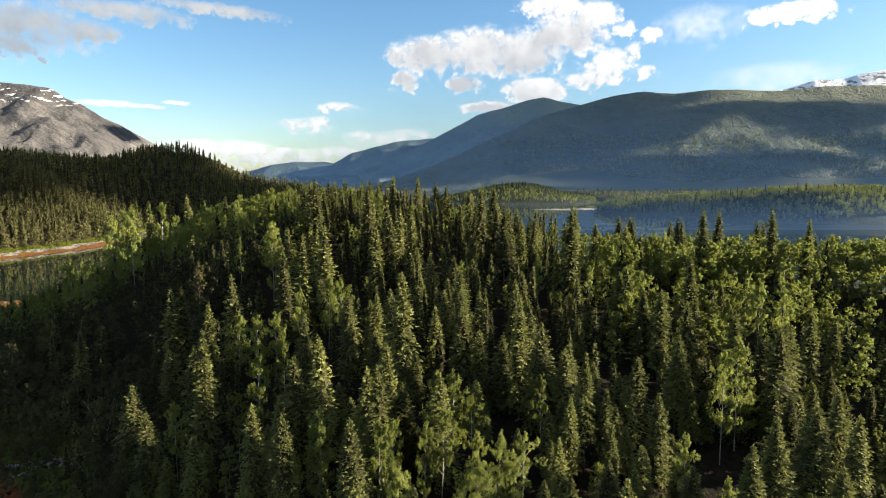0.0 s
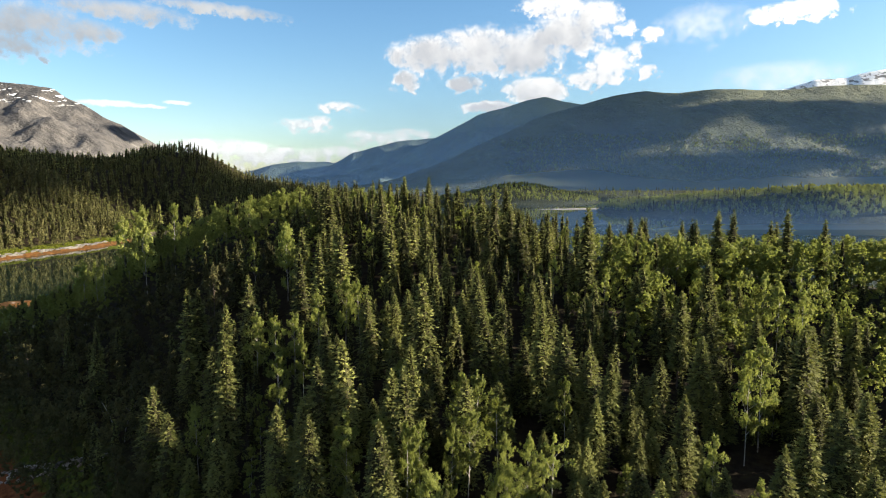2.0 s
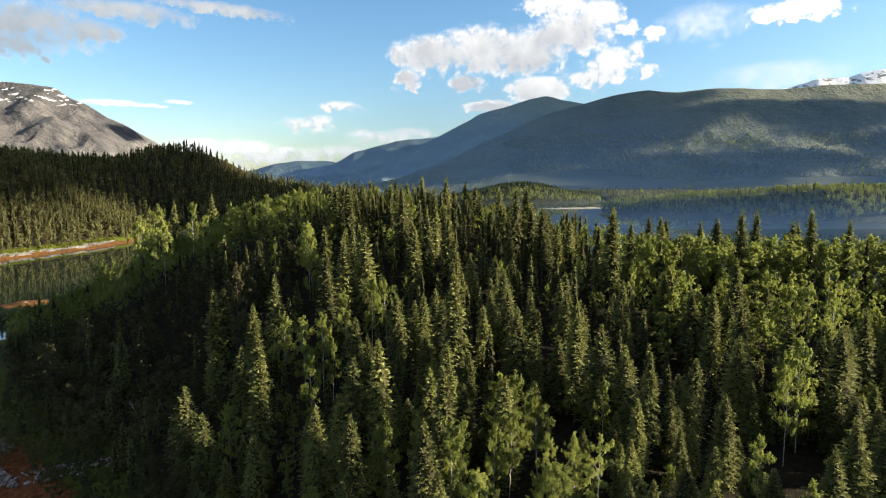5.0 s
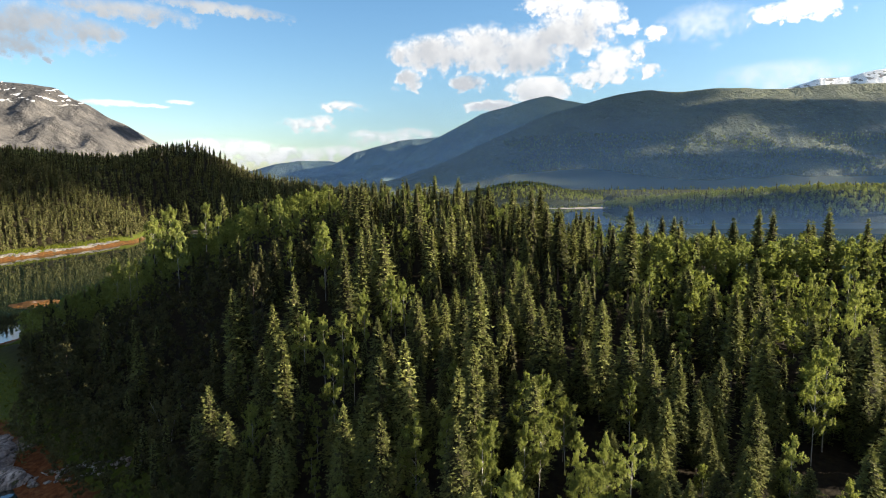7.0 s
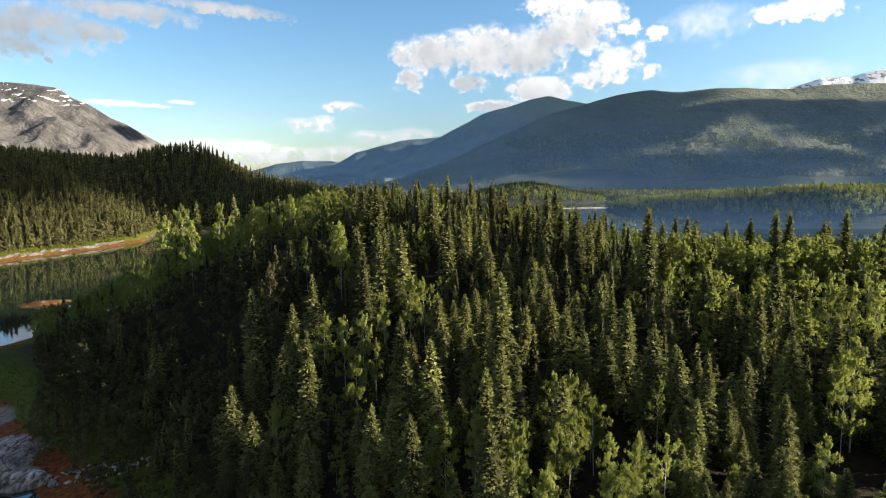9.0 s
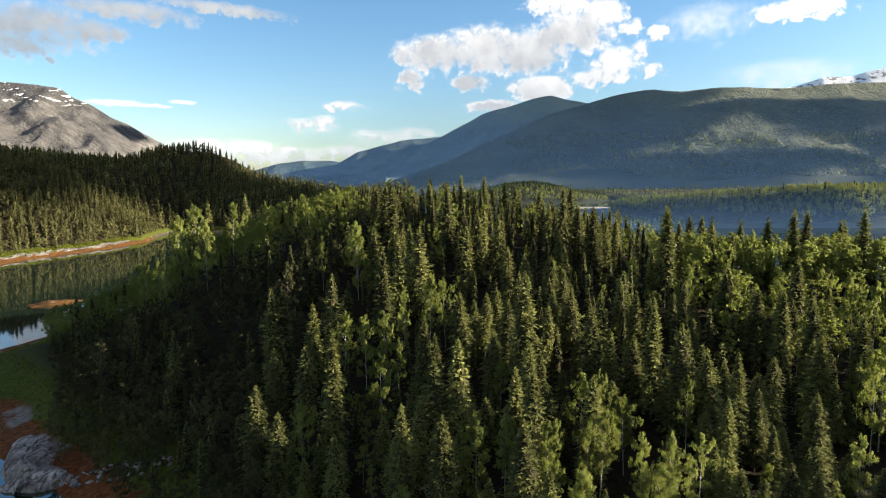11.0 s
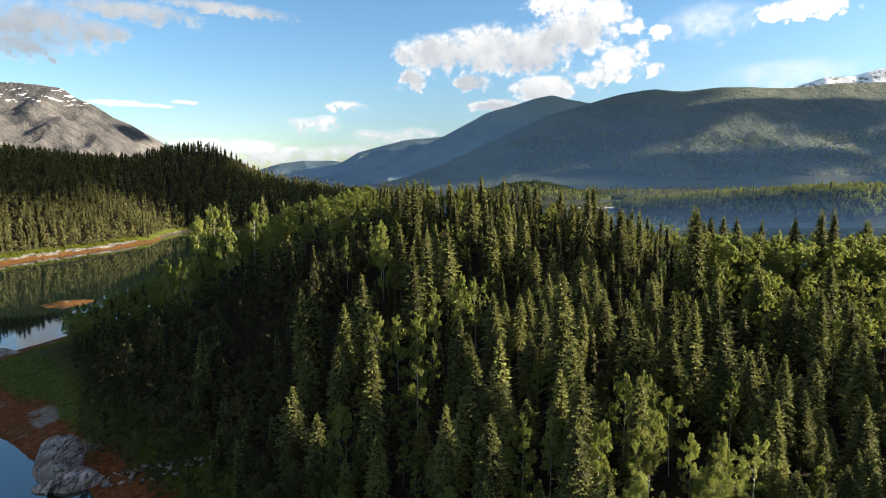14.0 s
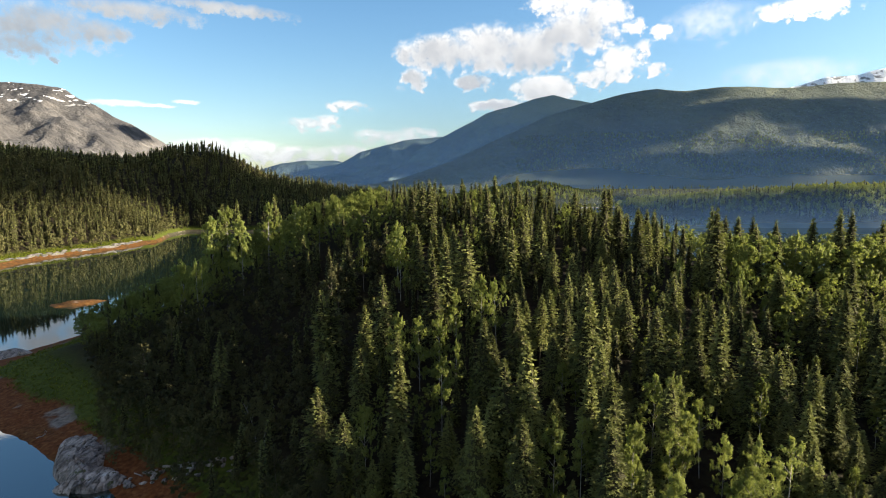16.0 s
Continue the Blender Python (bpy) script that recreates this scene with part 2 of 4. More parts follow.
# ---- terrain ----
HILL = np.array([
    [-1.4, 2.2, 1.5, 4.8, 3.9, 3.3, 0.9], [0.1, 4.1, -6.2, 7.8, -0.9, 5.2, 4.2], [2.2, -3.8, -0.6, 10.3, 3.6, 13.0, 4.7],
    [1.6, 2.1, 17.9, 11.4, 8.5, 7.1, -1.3], [-3.6, 2.5, 14.4, 4.6, 2.4, -0.2, -2.0], [1.6, -0.1, 2.1, -0.2, 0.1, 0.4, -0.1]])


def bumps(x, y):
    """Small unevenness of the ground."""
    return 0.35 * np.sin(x * 0.31 + 1.7 * np.sin(y * 0.13)) * np.sin(y * 0.27 + x * 0.08) + 0.15 * np.sin(x * 0.9 + y * 0.4) * np.sin(y * 0.8 - x * 0.3)


def land(x, y):
    """Height of the ground over the water: the near wooded knoll, the hill over the bay, the banks of the lake."""
    x, y = np.asarray(x, dtype=float), np.asarray(y, dtype=float)
    z = np.full(np.broadcast(x, y).shape, -4.0)
    for j in range(6):
        for i in range(7):
            z = z + HILL[j, i] * np.exp(-((x + 140 - 45 * i) ** 2 + (y - 15 - 42 * j) ** 2) / 2592.0)
    # the hill beyond the bay: steep behind its shore, highest in the middle, falling to the lake
    inland = np.maximum(-236 - x + 9 * np.sin(y * 0.035), y - 505)
    crest = 60 * np.exp(-((x + 470) / 150) ** 2) + 54 * np.exp(-((x + 318) / 62) ** 2) + 31 * np.exp(-((x + 215) / 80) ** 2) + 14 * np.exp(-((x + 110) / 60) ** 2) + 45 * np.exp(-((x + 800) / 260) ** 2)
    fall = np.where(y > 730, np.exp(-((y - 730) / 190) ** 2), 1.0) * smooth(170, 300, y)
    hill = (4.0 * smooth(-4, 4, inland) + 0.17 * np.clip(inland - 4, 0, 9) + crest * (1 - np.exp(-np.maximum(inland - 11, 0) / 95))) * fall * smooth(-30, -110, x)
    z = z + hill
    z = z + (14 + 19 * smooth(260, 410, x)) * smooth(205, 275, x) * np.exp(-((y - 880 + 220 * smooth(250, 420, x)) / 66) ** 2)
    z = z + 36 * np.exp(-((x - 165) / 120) ** 2 - ((y - 1340) / 110) ** 2)
    z = z + 30 * smooth(1300, 1800, y) * smooth(-250, 300, x)
    z = z + 5.4 * np.exp(-((x + 157 - 0.5 * (y - 204)) / 14) ** 2 - ((y - 206) / 13) ** 2) * (1 + 0.12 * np.sin(x * 0.9) * np.sin(y * 0.7))
    z = np.where((y > 420) & (z > 0), z + 4 * (1 - np.exp(-np.maximum(z, 0) / 0.3)), z)
    z = z + 1.3 * np.exp(-((x + 117) / 11) ** 2 - ((y - 131) / 10) ** 2) - 0.9 * np.exp(-((x + 93) / 7) ** 2 - ((y - 108) / 8) ** 2)
    near = np.exp(-(x / 260) ** 2 - ((y - 90) / 200) ** 2)
    return z + bumps(x, y) * near * smooth(-3, 2.5, z)


def axis(*runs):
    """Grid lines from runs of start, end and step, then ever wider out to the horizon on both sides."""
    a = []
    for lo, hi, step in runs:
        a += list(np.arange(lo, hi - 0.01, step))
    d = runs[-1][2]
    while a[-1] < 4900:
        d *= 1.09
        a.append(a[-1] + d)
    d = runs[0][2]
    while a[0] > -4900:
        d *= 1.12
        a.insert(0, a[0] - d)
    return np.array(a)


def sheet(name, xs, ys, zf, material):
    gx, gy = np.meshgrid(xs, ys)
    gz = zf(gx, gy)
    n = len(xs)
    quads = [(j * n + i, j * n + i + 1, (j + 1) * n + i + 1, (j + 1) * n + i) for j in range(len(ys) - 1) for i in range(n - 1)]
    me = mesh_of(name, np.stack([gx.ravel(), gy.ravel(), gz.ravel()], 1), quads, material, True)
    return new(name, me)


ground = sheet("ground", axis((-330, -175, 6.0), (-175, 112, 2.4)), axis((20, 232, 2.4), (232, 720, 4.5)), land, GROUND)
tagged(ground, "mossy forest floor, grass and weedy brown shore round a fjord bay", "ground", kind="structure")
sea = axis((-200, 200, 50))
water = sheet("water", sea, sea, lambda x, y: 0 * x, WATER)
tagged(water, "calm dark green fjord water mirroring trees and cloud", "water", kind="structure")


def fbm(x, y, scale, seed, octaves=5):
    """Ridged unevenness for mountainsides, from sums of turned waves."""
    rng = np.random.RandomState(seed)
    total, amp, freq = 0.0, 1.0, 1.0 / scale
    for o in range(octaves):
        s = 0.0
        for q in range(4):
            a = rng.uniform(0, 6.28)
            s = s + np.sin((x * np.cos(a) + y * np.sin(a)) * freq * 6.28 * rng.uniform(0.7, 1.3) + rng.uniform(0, 6.28) + 1.3 * np.sin((x * np.sin(a) - y * np.cos(a)) * freq * 4.0 + q))
        total = total + amp * (1 - np.abs(s) / 2.2)
        amp, freq = amp * 0.5, freq * 2.0
    return total


def mountain(name, crest, y_crest, y_foot, x_lo, x_hi, material, label, rough=40.0, steep=1.25, seed=1, lean=0.0, nx=150, ny=70):
    """A mountain whose skyline follows crest, pairs of x and height at y_crest; it falls to the water at y_foot."""
    cx, cz = np.array([c[0] for c in crest], dtype=float), np.array([c[1] for c in crest], dtype=float)
    xs = np.linspace(x_lo, x_hi, nx)
    vs = np.concatenate([np.linspace(0, 1, ny), 1 + np.linspace(0.05, 1, 10)])
    gx, gv = np.meshgrid(xs, vs)
    gy = y_foot + (y_crest - y_foot) * np.minimum(gv, 1) + (np.maximum(gv, 1) - 1) * 600 + lean * (gx - x_lo)
    top = np.interp(gx, cx, cz)
    for k in (-1, 1):
        top = top + np.interp(gx + k * (x_hi - x_lo) / 130, cx, cz)
    top = top / 3
    up = np.where(gv <= 1, np.minimum(gv, 1) ** steep, 1 - 0.35 * (gv - 1))
    dent = fbm(gx, gy, 900.0, seed) - 1.0
    edge = np.clip(np.minimum(gv, 1) * 4, 0, 1) * np.where(gv > 1, 0.2, 0.18 + 0.82 * smooth(0, 0.3, 1 - gv))
    gz = top * up + dent * rough * edge - 12 * (1 - np.clip(gv * 6, 0, 1))
    n = len(xs)
    quads = [(j * n + i, j * n + i + 1, (j + 1) * n + i + 1, (j + 1) * n + i) for j in range(len(vs) - 1) for i in range(n - 1)]
    ob = new(name, mesh_of(name, np.stack([gx.ravel(), gy.ravel(), gz.ravel()], 1), quads, material, True))
    return tagged(ob, label, "mountain", kind="structure")


mountain("mountain_west", [(-4200, 560), (-3300, 640), (-2558, 624), (-2429, 613), (-2349, 591), (-2251, 581), (-2205, 543), (-2078, 495), (-1984, 424), (-1872, 366), (-1793, 317), (-1737, 258), (-1690, 150), (-1620, 0)],
         3500, 2300, -4200, -1600, MOUNTAIN_ROCK, "bare grey rock mountain with slabs and old snow patches", 60.0, 1.0, 3)
mountain_east = mountain("mountain_east", [(-560, 0), (-250, 53), (-11, 132), (201, 236), (436, 340), (645, 404), (775, 443), (905, 468), (1075, 455), (1244, 476), (1584, 468), (1740, 488), (2048, 489), (3000, 520), (4000, 480)],
         2800, 2200, -560, 4000, MOUNTAIN_WOOD, "broad dark wooded mountain with a green open top", 24.0, 0.9, 5, nx=220, ny=90)
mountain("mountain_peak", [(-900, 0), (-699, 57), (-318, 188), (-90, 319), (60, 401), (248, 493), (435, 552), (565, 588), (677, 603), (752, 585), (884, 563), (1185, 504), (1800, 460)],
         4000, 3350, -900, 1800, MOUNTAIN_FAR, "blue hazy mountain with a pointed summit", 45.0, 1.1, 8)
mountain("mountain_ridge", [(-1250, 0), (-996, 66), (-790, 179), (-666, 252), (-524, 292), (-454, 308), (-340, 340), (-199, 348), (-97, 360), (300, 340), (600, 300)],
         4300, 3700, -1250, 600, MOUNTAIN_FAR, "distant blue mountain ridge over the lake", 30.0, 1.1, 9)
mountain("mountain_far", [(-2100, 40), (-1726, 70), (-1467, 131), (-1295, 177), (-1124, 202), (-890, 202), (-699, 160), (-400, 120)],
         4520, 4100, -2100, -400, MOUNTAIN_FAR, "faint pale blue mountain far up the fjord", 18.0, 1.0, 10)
mountain("mountain_snow", [(1700, 540), (2093, 612), (2262, 666), (2468, 679), (2603, 713), (2698, 733), (3000, 760)],
         3700, 3200, 1700, 3000, MOUNTAIN_SNOW, "far grey mountain top streaked with snow", 26.0, 1.0, 12)


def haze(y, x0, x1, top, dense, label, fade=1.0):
    """An upright flat sheet tinted blue to stand for thin haze over the valley floor, denser low down; it only scatters
    the light that falls on it.
    """
    k = Nodes("painted haze sheet")
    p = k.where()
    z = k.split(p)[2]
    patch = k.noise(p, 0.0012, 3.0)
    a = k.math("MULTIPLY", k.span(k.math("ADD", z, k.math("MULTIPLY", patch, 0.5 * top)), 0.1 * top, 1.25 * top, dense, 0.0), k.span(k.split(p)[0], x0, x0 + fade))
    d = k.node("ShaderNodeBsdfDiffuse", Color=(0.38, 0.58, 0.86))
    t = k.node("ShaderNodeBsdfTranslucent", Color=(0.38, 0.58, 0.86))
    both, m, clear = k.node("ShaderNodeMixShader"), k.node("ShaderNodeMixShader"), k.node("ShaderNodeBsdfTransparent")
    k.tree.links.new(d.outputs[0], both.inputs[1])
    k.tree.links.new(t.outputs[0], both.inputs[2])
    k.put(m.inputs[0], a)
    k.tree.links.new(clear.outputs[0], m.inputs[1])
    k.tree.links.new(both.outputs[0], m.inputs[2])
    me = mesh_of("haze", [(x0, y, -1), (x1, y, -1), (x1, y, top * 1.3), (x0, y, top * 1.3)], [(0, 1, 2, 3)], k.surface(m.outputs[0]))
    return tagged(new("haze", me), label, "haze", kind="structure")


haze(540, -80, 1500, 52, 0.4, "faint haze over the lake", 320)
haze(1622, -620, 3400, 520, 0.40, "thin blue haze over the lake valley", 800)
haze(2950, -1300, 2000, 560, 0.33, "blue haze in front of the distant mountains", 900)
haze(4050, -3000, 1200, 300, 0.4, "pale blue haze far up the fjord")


# ---- clouds ----
def cloud(blobs, label, soft=0.55, ragged=1.0, bright=1.0, grey=0.8, scale=1.0, veil=1.0, white=(0.38, 0.376, 0.365)):
    """A flat glowing cloud card far off in the sky: blobs give its billows as azimuth, elevation, half width and half
    height in degrees.
    """
    far, deg = 4830.0, math.pi / 180
    az = sum(b[0] for b in blobs) / len(blobs)
    el = sum(b[1] for b in blobs) / len(blobs)
    unit = far * deg
    k = Nodes("glowing cloud card")
    c = k.split(k.local())
    x, y = k.math("DIVIDE", c[0], unit), k.math("DIVIDE", c[1], unit)
    here = k.node("ShaderNodeCombineXYZ", X=x, Y=y, Z=az * 0.37).outputs[0]
    n1 = k.noise(here, 0.4 * scale, 8.0, 0.62)
    n2 = k.noise(here, 1.0 * scale, 10.0, 0.63)
    wx = k.math("ADD", x, k.math("MULTIPLY", k.math("SUBTRACT", n1, 0.5), 4.0 * ragged))
    wy = k.math("ADD", y, k.math("MULTIPLY", k.math("SUBTRACT", n2, 0.5), 1.7 * ragged))
    body = None
    for b in blobs:
        ox, oy = (b[0] - az) * math.cos(b[1] * deg), b[1] - el
        u = k.math("DIVIDE", k.math("SUBTRACT", wx, ox), b[2])
        v = k.math("DIVIDE", k.math("SUBTRACT", wy, oy), b[3])
        d = k.math("SUBTRACT", 1.0, k.math("ADD", k.math("MULTIPLY", u, u), k.math("MULTIPLY", v, v)))
        body = d if body is None else k.math("SMOOTH_MAX", body, d, 0.25)
    heap = k.tree.nodes.new("ShaderNodeTexVoronoi")
    k.put(heap.inputs["Vector"], k.node("ShaderNodeCombineXYZ", X=wx, Y=wy, Z=0.0).outputs[0])
    k.put(heap.inputs["Scale"], 1.5 * scale)
    k.put(heap.inputs["Detail"], 1.0)
    puff = k.math("ADD", body, k.math("MULTIPLY", k.math("SUBTRACT", n2, 0.5), 2.7 * ragged))
    puff = k.math("ADD", puff, k.math("MULTIPLY", k.math("SUBTRACT", 0.75, heap.outputs["Distance"]), 0.3 * ragged))
    alpha = k.math("MULTIPLY", k.span(puff, -0.15, soft), veil)
    low, high = min(b[1] - b[3] for b in blobs) - el, max(b[1] + b[3] for b in blobs) - el
    height = k.math("DIVIDE", k.math("SUBTRACT", y, low), high - low)
    # the shaded underside is painted: grey mixed into the glow, most low down
    n3 = k.noise(here, 0.42 * scale, 5.0, 0.55)
    painted_shade = k.math("ADD", k.math("SUBTRACT", 1.1, k.math("MULTIPLY", height, 0.8)), k.math("MULTIPLY", k.math("SUBTRACT", n3, 0.5), 1.7))
    painted_shade = k.math("MINIMUM", k.math("MAXIMUM", k.math("MULTIPLY", painted_shade, k.span(body, 0.0, 0.75)), 0.0), 1.0)
    col = k.mix(k.math("MULTIPLY", painted_shade, grey), white, (0.165, 0.174, 0.188))
    e = k.node("ShaderNodeEmission", Color=col, Strength=0.74 * bright)
    t = k.node("ShaderNodeBsdfTransparent")
    m = k.node("ShaderNodeMixShader")
    k.put(m.inputs[0], alpha)
    k.tree.links.new(t.outputs[0], m.inputs[1])
    k.tree.links.new(e.outputs[0], m.inputs[2])
    mat = k.surface(m.outputs[0])
    pad = 2.8
    x0 = min((b[0] - az) * math.cos(b[1] * deg) - b[2] for b in blobs) - pad
    x1 = max((b[0] - az) * math.cos(b[1] * deg) + b[2] for b in blobs) + pad
    y0, y1 = low - pad * 0.6, high + pad * 0.6
    me = mesh_of("cloud", [(x0 * unit, y0 * unit, 0), (x1 * unit, y0 * unit, 0), (x1 * unit, y1 * unit, 0), (x0 * unit, y1 * unit, 0)], [(0, 1, 2, 3)], mat)
    ob = new("cloud", me)
    way = Vector((math.sin(az * deg) * math.cos(el * deg), math.cos(az * deg) * math.cos(el * deg), math.sin(el * deg)))
    ob.matrix_world = Matrix.Translation(Vector((-11, 0, 43)) + way * far) @ look((0, 0, 0), way).to_3x3().to_4x4()
    return tagged(ob, label, "cloud", "clouds", "structure")


cloud([(-1.02, 11.81, 3.89, 1.88), (3.22, 12.13, 4.64, 2.35), (7.43, 11.84, 4.58, 2.34), (11.77, 13.45, 4.17, 1.99), (14.08, 14.72, 2.01, 1.62), (10.19, 15.73, 2.94, 1.16), (-3.57, 11.65, 2.08, 1.08), (-3.58, 9.55, 1.15, 1.12), (2.28, 9.2, 1.58, 0.81)],
      "large white cumulus cloud with a grey underside", grey=0.8, soft=0.8)
cloud([(8.79, 8.53, 3.35, 1.21), (4.43, 7.08, 2.43, 0.62)], "small grey and white cumulus cloud over the summit", grey=0.7)
cloud([(15.34, 10.55, 2.42, 1.54), (17.51, 11.38, 1.23, 1.04), (18.85, 9.73, 0.94, 0.67), (14.14, 9.34, 2.07, 0.98), (16.57, 13.4, 0.85, 0.74)], "ragged bright white cumulus cloud", grey=0.3, soft=0.8, ragged=1.25)
cloud([(18.88, 12.86, 1.29, 0.64)], "small bright white cloud puff", grey=0.05)
cloud([(29.86, 13.47, 3.37, 0.92)], "long bright white cloud", grey=0.1)
cloud([(-34.01, 11.97, 5.01, 1.96), (-35.2, 10.39, 3.16, 1.06), (-30.03, 12.05, 2.42, 1.03), (-27.7, 13.81, 6.05, 0.94), (-19.71, 14.98, 6.77, 0.58), (-33.07, 9.6, 0.56, 0.34)],
      "wide grey and white cloud bank with a thin tail", grey=0.75, soft=1.2, scale=0.8, bright=0.68, veil=0.88)
cloud([(-9.59, 7.03, 1.77, 0.46)], "small flat white cloud", ragged=1.25, grey=0.3, soft=1.1)
cloud([(-13.45, 5.21, 2.64, 0.67), (-11.54, 5.56, 1.34, 0.67)], "low white cloud puff", ragged=1.3, grey=0.45, soft=1.1, bright=1.05)
cloud([(-18.78, 2.6, 3.8, 1.35), (-22.56, 3.1, 3.2, 0.85), (-15.32, 2.4, 3.4, 0.95), (-10.15, 2.77, 3.4, 0.7)], "pale cloud bank low over the horizon", ragged=1.3, grey=0.65, soft=0.9, bright=1.1, veil=0.9)
cloud([(-5.35, 4.06, 4.27, 0.85), (-7.48, 4.36, 2.12, 0.68), (-2.93, 4.6, 2.68, 0.52)], "pale low cloud above the distant ridge", ragged=1.3, grey=0.25, soft=1.3, veil=0.9, bright=1.0)
cloud([(-28.94, 6.51, 2.87, 0.32), (-23.66, 6.89, 1.26, 0.23), (-26.07, 6.44, 1.73, 0.19)], "thin flat streaks of white cloud", ragged=0.3, grey=0.0, soft=0.9, veil=0.75)
cloud([(29.14, 8.75, 5.6, 1.25), (22.97, 13.32, 3.9, 1.78)], "thin bright veil of high cloud", ragged=0.8, grey=0.0, soft=1.6, veil=0.6)

# beyond the view: glowing clouds added to the left, overhead and behind, for the bay's reflection and warmer fill light
cloud([(-47, 14.5, 7, 3.0), (-40, 17.6, 5, 1.1), (-33, 18.2, 6, 0.8), (-58, 16, 8, 4)], "unseen glowing cloud bank added for the bay's reflection", ragged=0.8, grey=0.1, soft=0.8, bright=1.5)
drift = random.Random(5)
for q in range(24):
    a, e = -70 - 9.7 * q + drift.uniform(-5, 5), drift.uniform(18, 75)
    cloud([(a, e, drift.uniform(7, 12), drift.uniform(4, 7)), (a + 9, e - 1, 7, 4), (a - 8, e + 1.5, 7, 3.5)], "unseen warm glowing cloud added as fill light", grey=0.5, bright=0.75, white=(0.42, 0.355, 0.29))


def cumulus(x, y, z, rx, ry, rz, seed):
    """A solid cloud added out of view to throw shade: heaped billows on a flat base."""
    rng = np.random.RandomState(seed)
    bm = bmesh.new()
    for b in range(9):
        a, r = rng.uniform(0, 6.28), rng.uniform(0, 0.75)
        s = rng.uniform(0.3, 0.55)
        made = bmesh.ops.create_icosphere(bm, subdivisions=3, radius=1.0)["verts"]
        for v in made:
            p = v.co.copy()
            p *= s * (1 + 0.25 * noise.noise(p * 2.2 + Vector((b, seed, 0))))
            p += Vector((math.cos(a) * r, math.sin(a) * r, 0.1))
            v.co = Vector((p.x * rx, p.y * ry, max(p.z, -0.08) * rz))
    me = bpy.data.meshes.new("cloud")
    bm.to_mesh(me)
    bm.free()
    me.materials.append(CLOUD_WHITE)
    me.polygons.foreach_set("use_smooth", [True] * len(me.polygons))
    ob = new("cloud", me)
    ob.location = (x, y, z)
    return tagged(ob, "unseen white cumulus cloud added to shade the far slopes", "cloud", "clouds", "structure")


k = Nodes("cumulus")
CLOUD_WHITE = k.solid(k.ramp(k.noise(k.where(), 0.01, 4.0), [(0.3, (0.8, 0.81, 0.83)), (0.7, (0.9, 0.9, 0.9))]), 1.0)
# unseen clouds, added sunward so their shade lies on the hill beyond the bay, the lowland and the mountains
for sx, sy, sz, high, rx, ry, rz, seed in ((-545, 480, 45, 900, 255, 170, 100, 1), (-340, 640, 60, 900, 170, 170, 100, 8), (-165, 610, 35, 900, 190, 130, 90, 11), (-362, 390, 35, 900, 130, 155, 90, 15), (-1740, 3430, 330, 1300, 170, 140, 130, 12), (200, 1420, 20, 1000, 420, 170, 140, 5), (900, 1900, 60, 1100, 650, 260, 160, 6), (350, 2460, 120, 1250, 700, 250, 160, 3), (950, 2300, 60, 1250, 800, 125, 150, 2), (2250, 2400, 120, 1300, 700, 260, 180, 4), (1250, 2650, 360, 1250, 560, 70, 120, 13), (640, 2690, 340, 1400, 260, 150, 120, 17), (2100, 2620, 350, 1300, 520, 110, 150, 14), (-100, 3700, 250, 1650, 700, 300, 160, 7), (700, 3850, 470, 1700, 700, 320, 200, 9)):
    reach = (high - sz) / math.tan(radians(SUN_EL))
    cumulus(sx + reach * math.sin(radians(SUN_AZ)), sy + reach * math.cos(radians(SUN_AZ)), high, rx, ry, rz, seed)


# ---- trees ----
def facing(along, n, l, w, base):
    """Pointed triangular sprays from base along a direction, each turned as near as it can to the normal n."""
    along = along / (np.linalg.norm(along, axis=1, keepdims=True) + 1e-9)
    side = np.cross(along, n)
    side /= np.linalg.norm(side, axis=1, keepdims=True) + 1e-9
    l, w = l[:, None], w[:, None]
    return np.stack([base - side * w * 0.5, base + side * w * 0.5, base + along * l], 1)


def spruce_radius(down, reach):
    """Half width of a spruce at a distance below its tip: a slim spire that hardly widens lower down."""
    return reach * (down / 12.0) ** 0.62 * (0.7 + 0.3 * smooth(0.0, 3.0, down)) * (1 - 0.25 * smooth(8.0, 12.0, down)) + 0.04


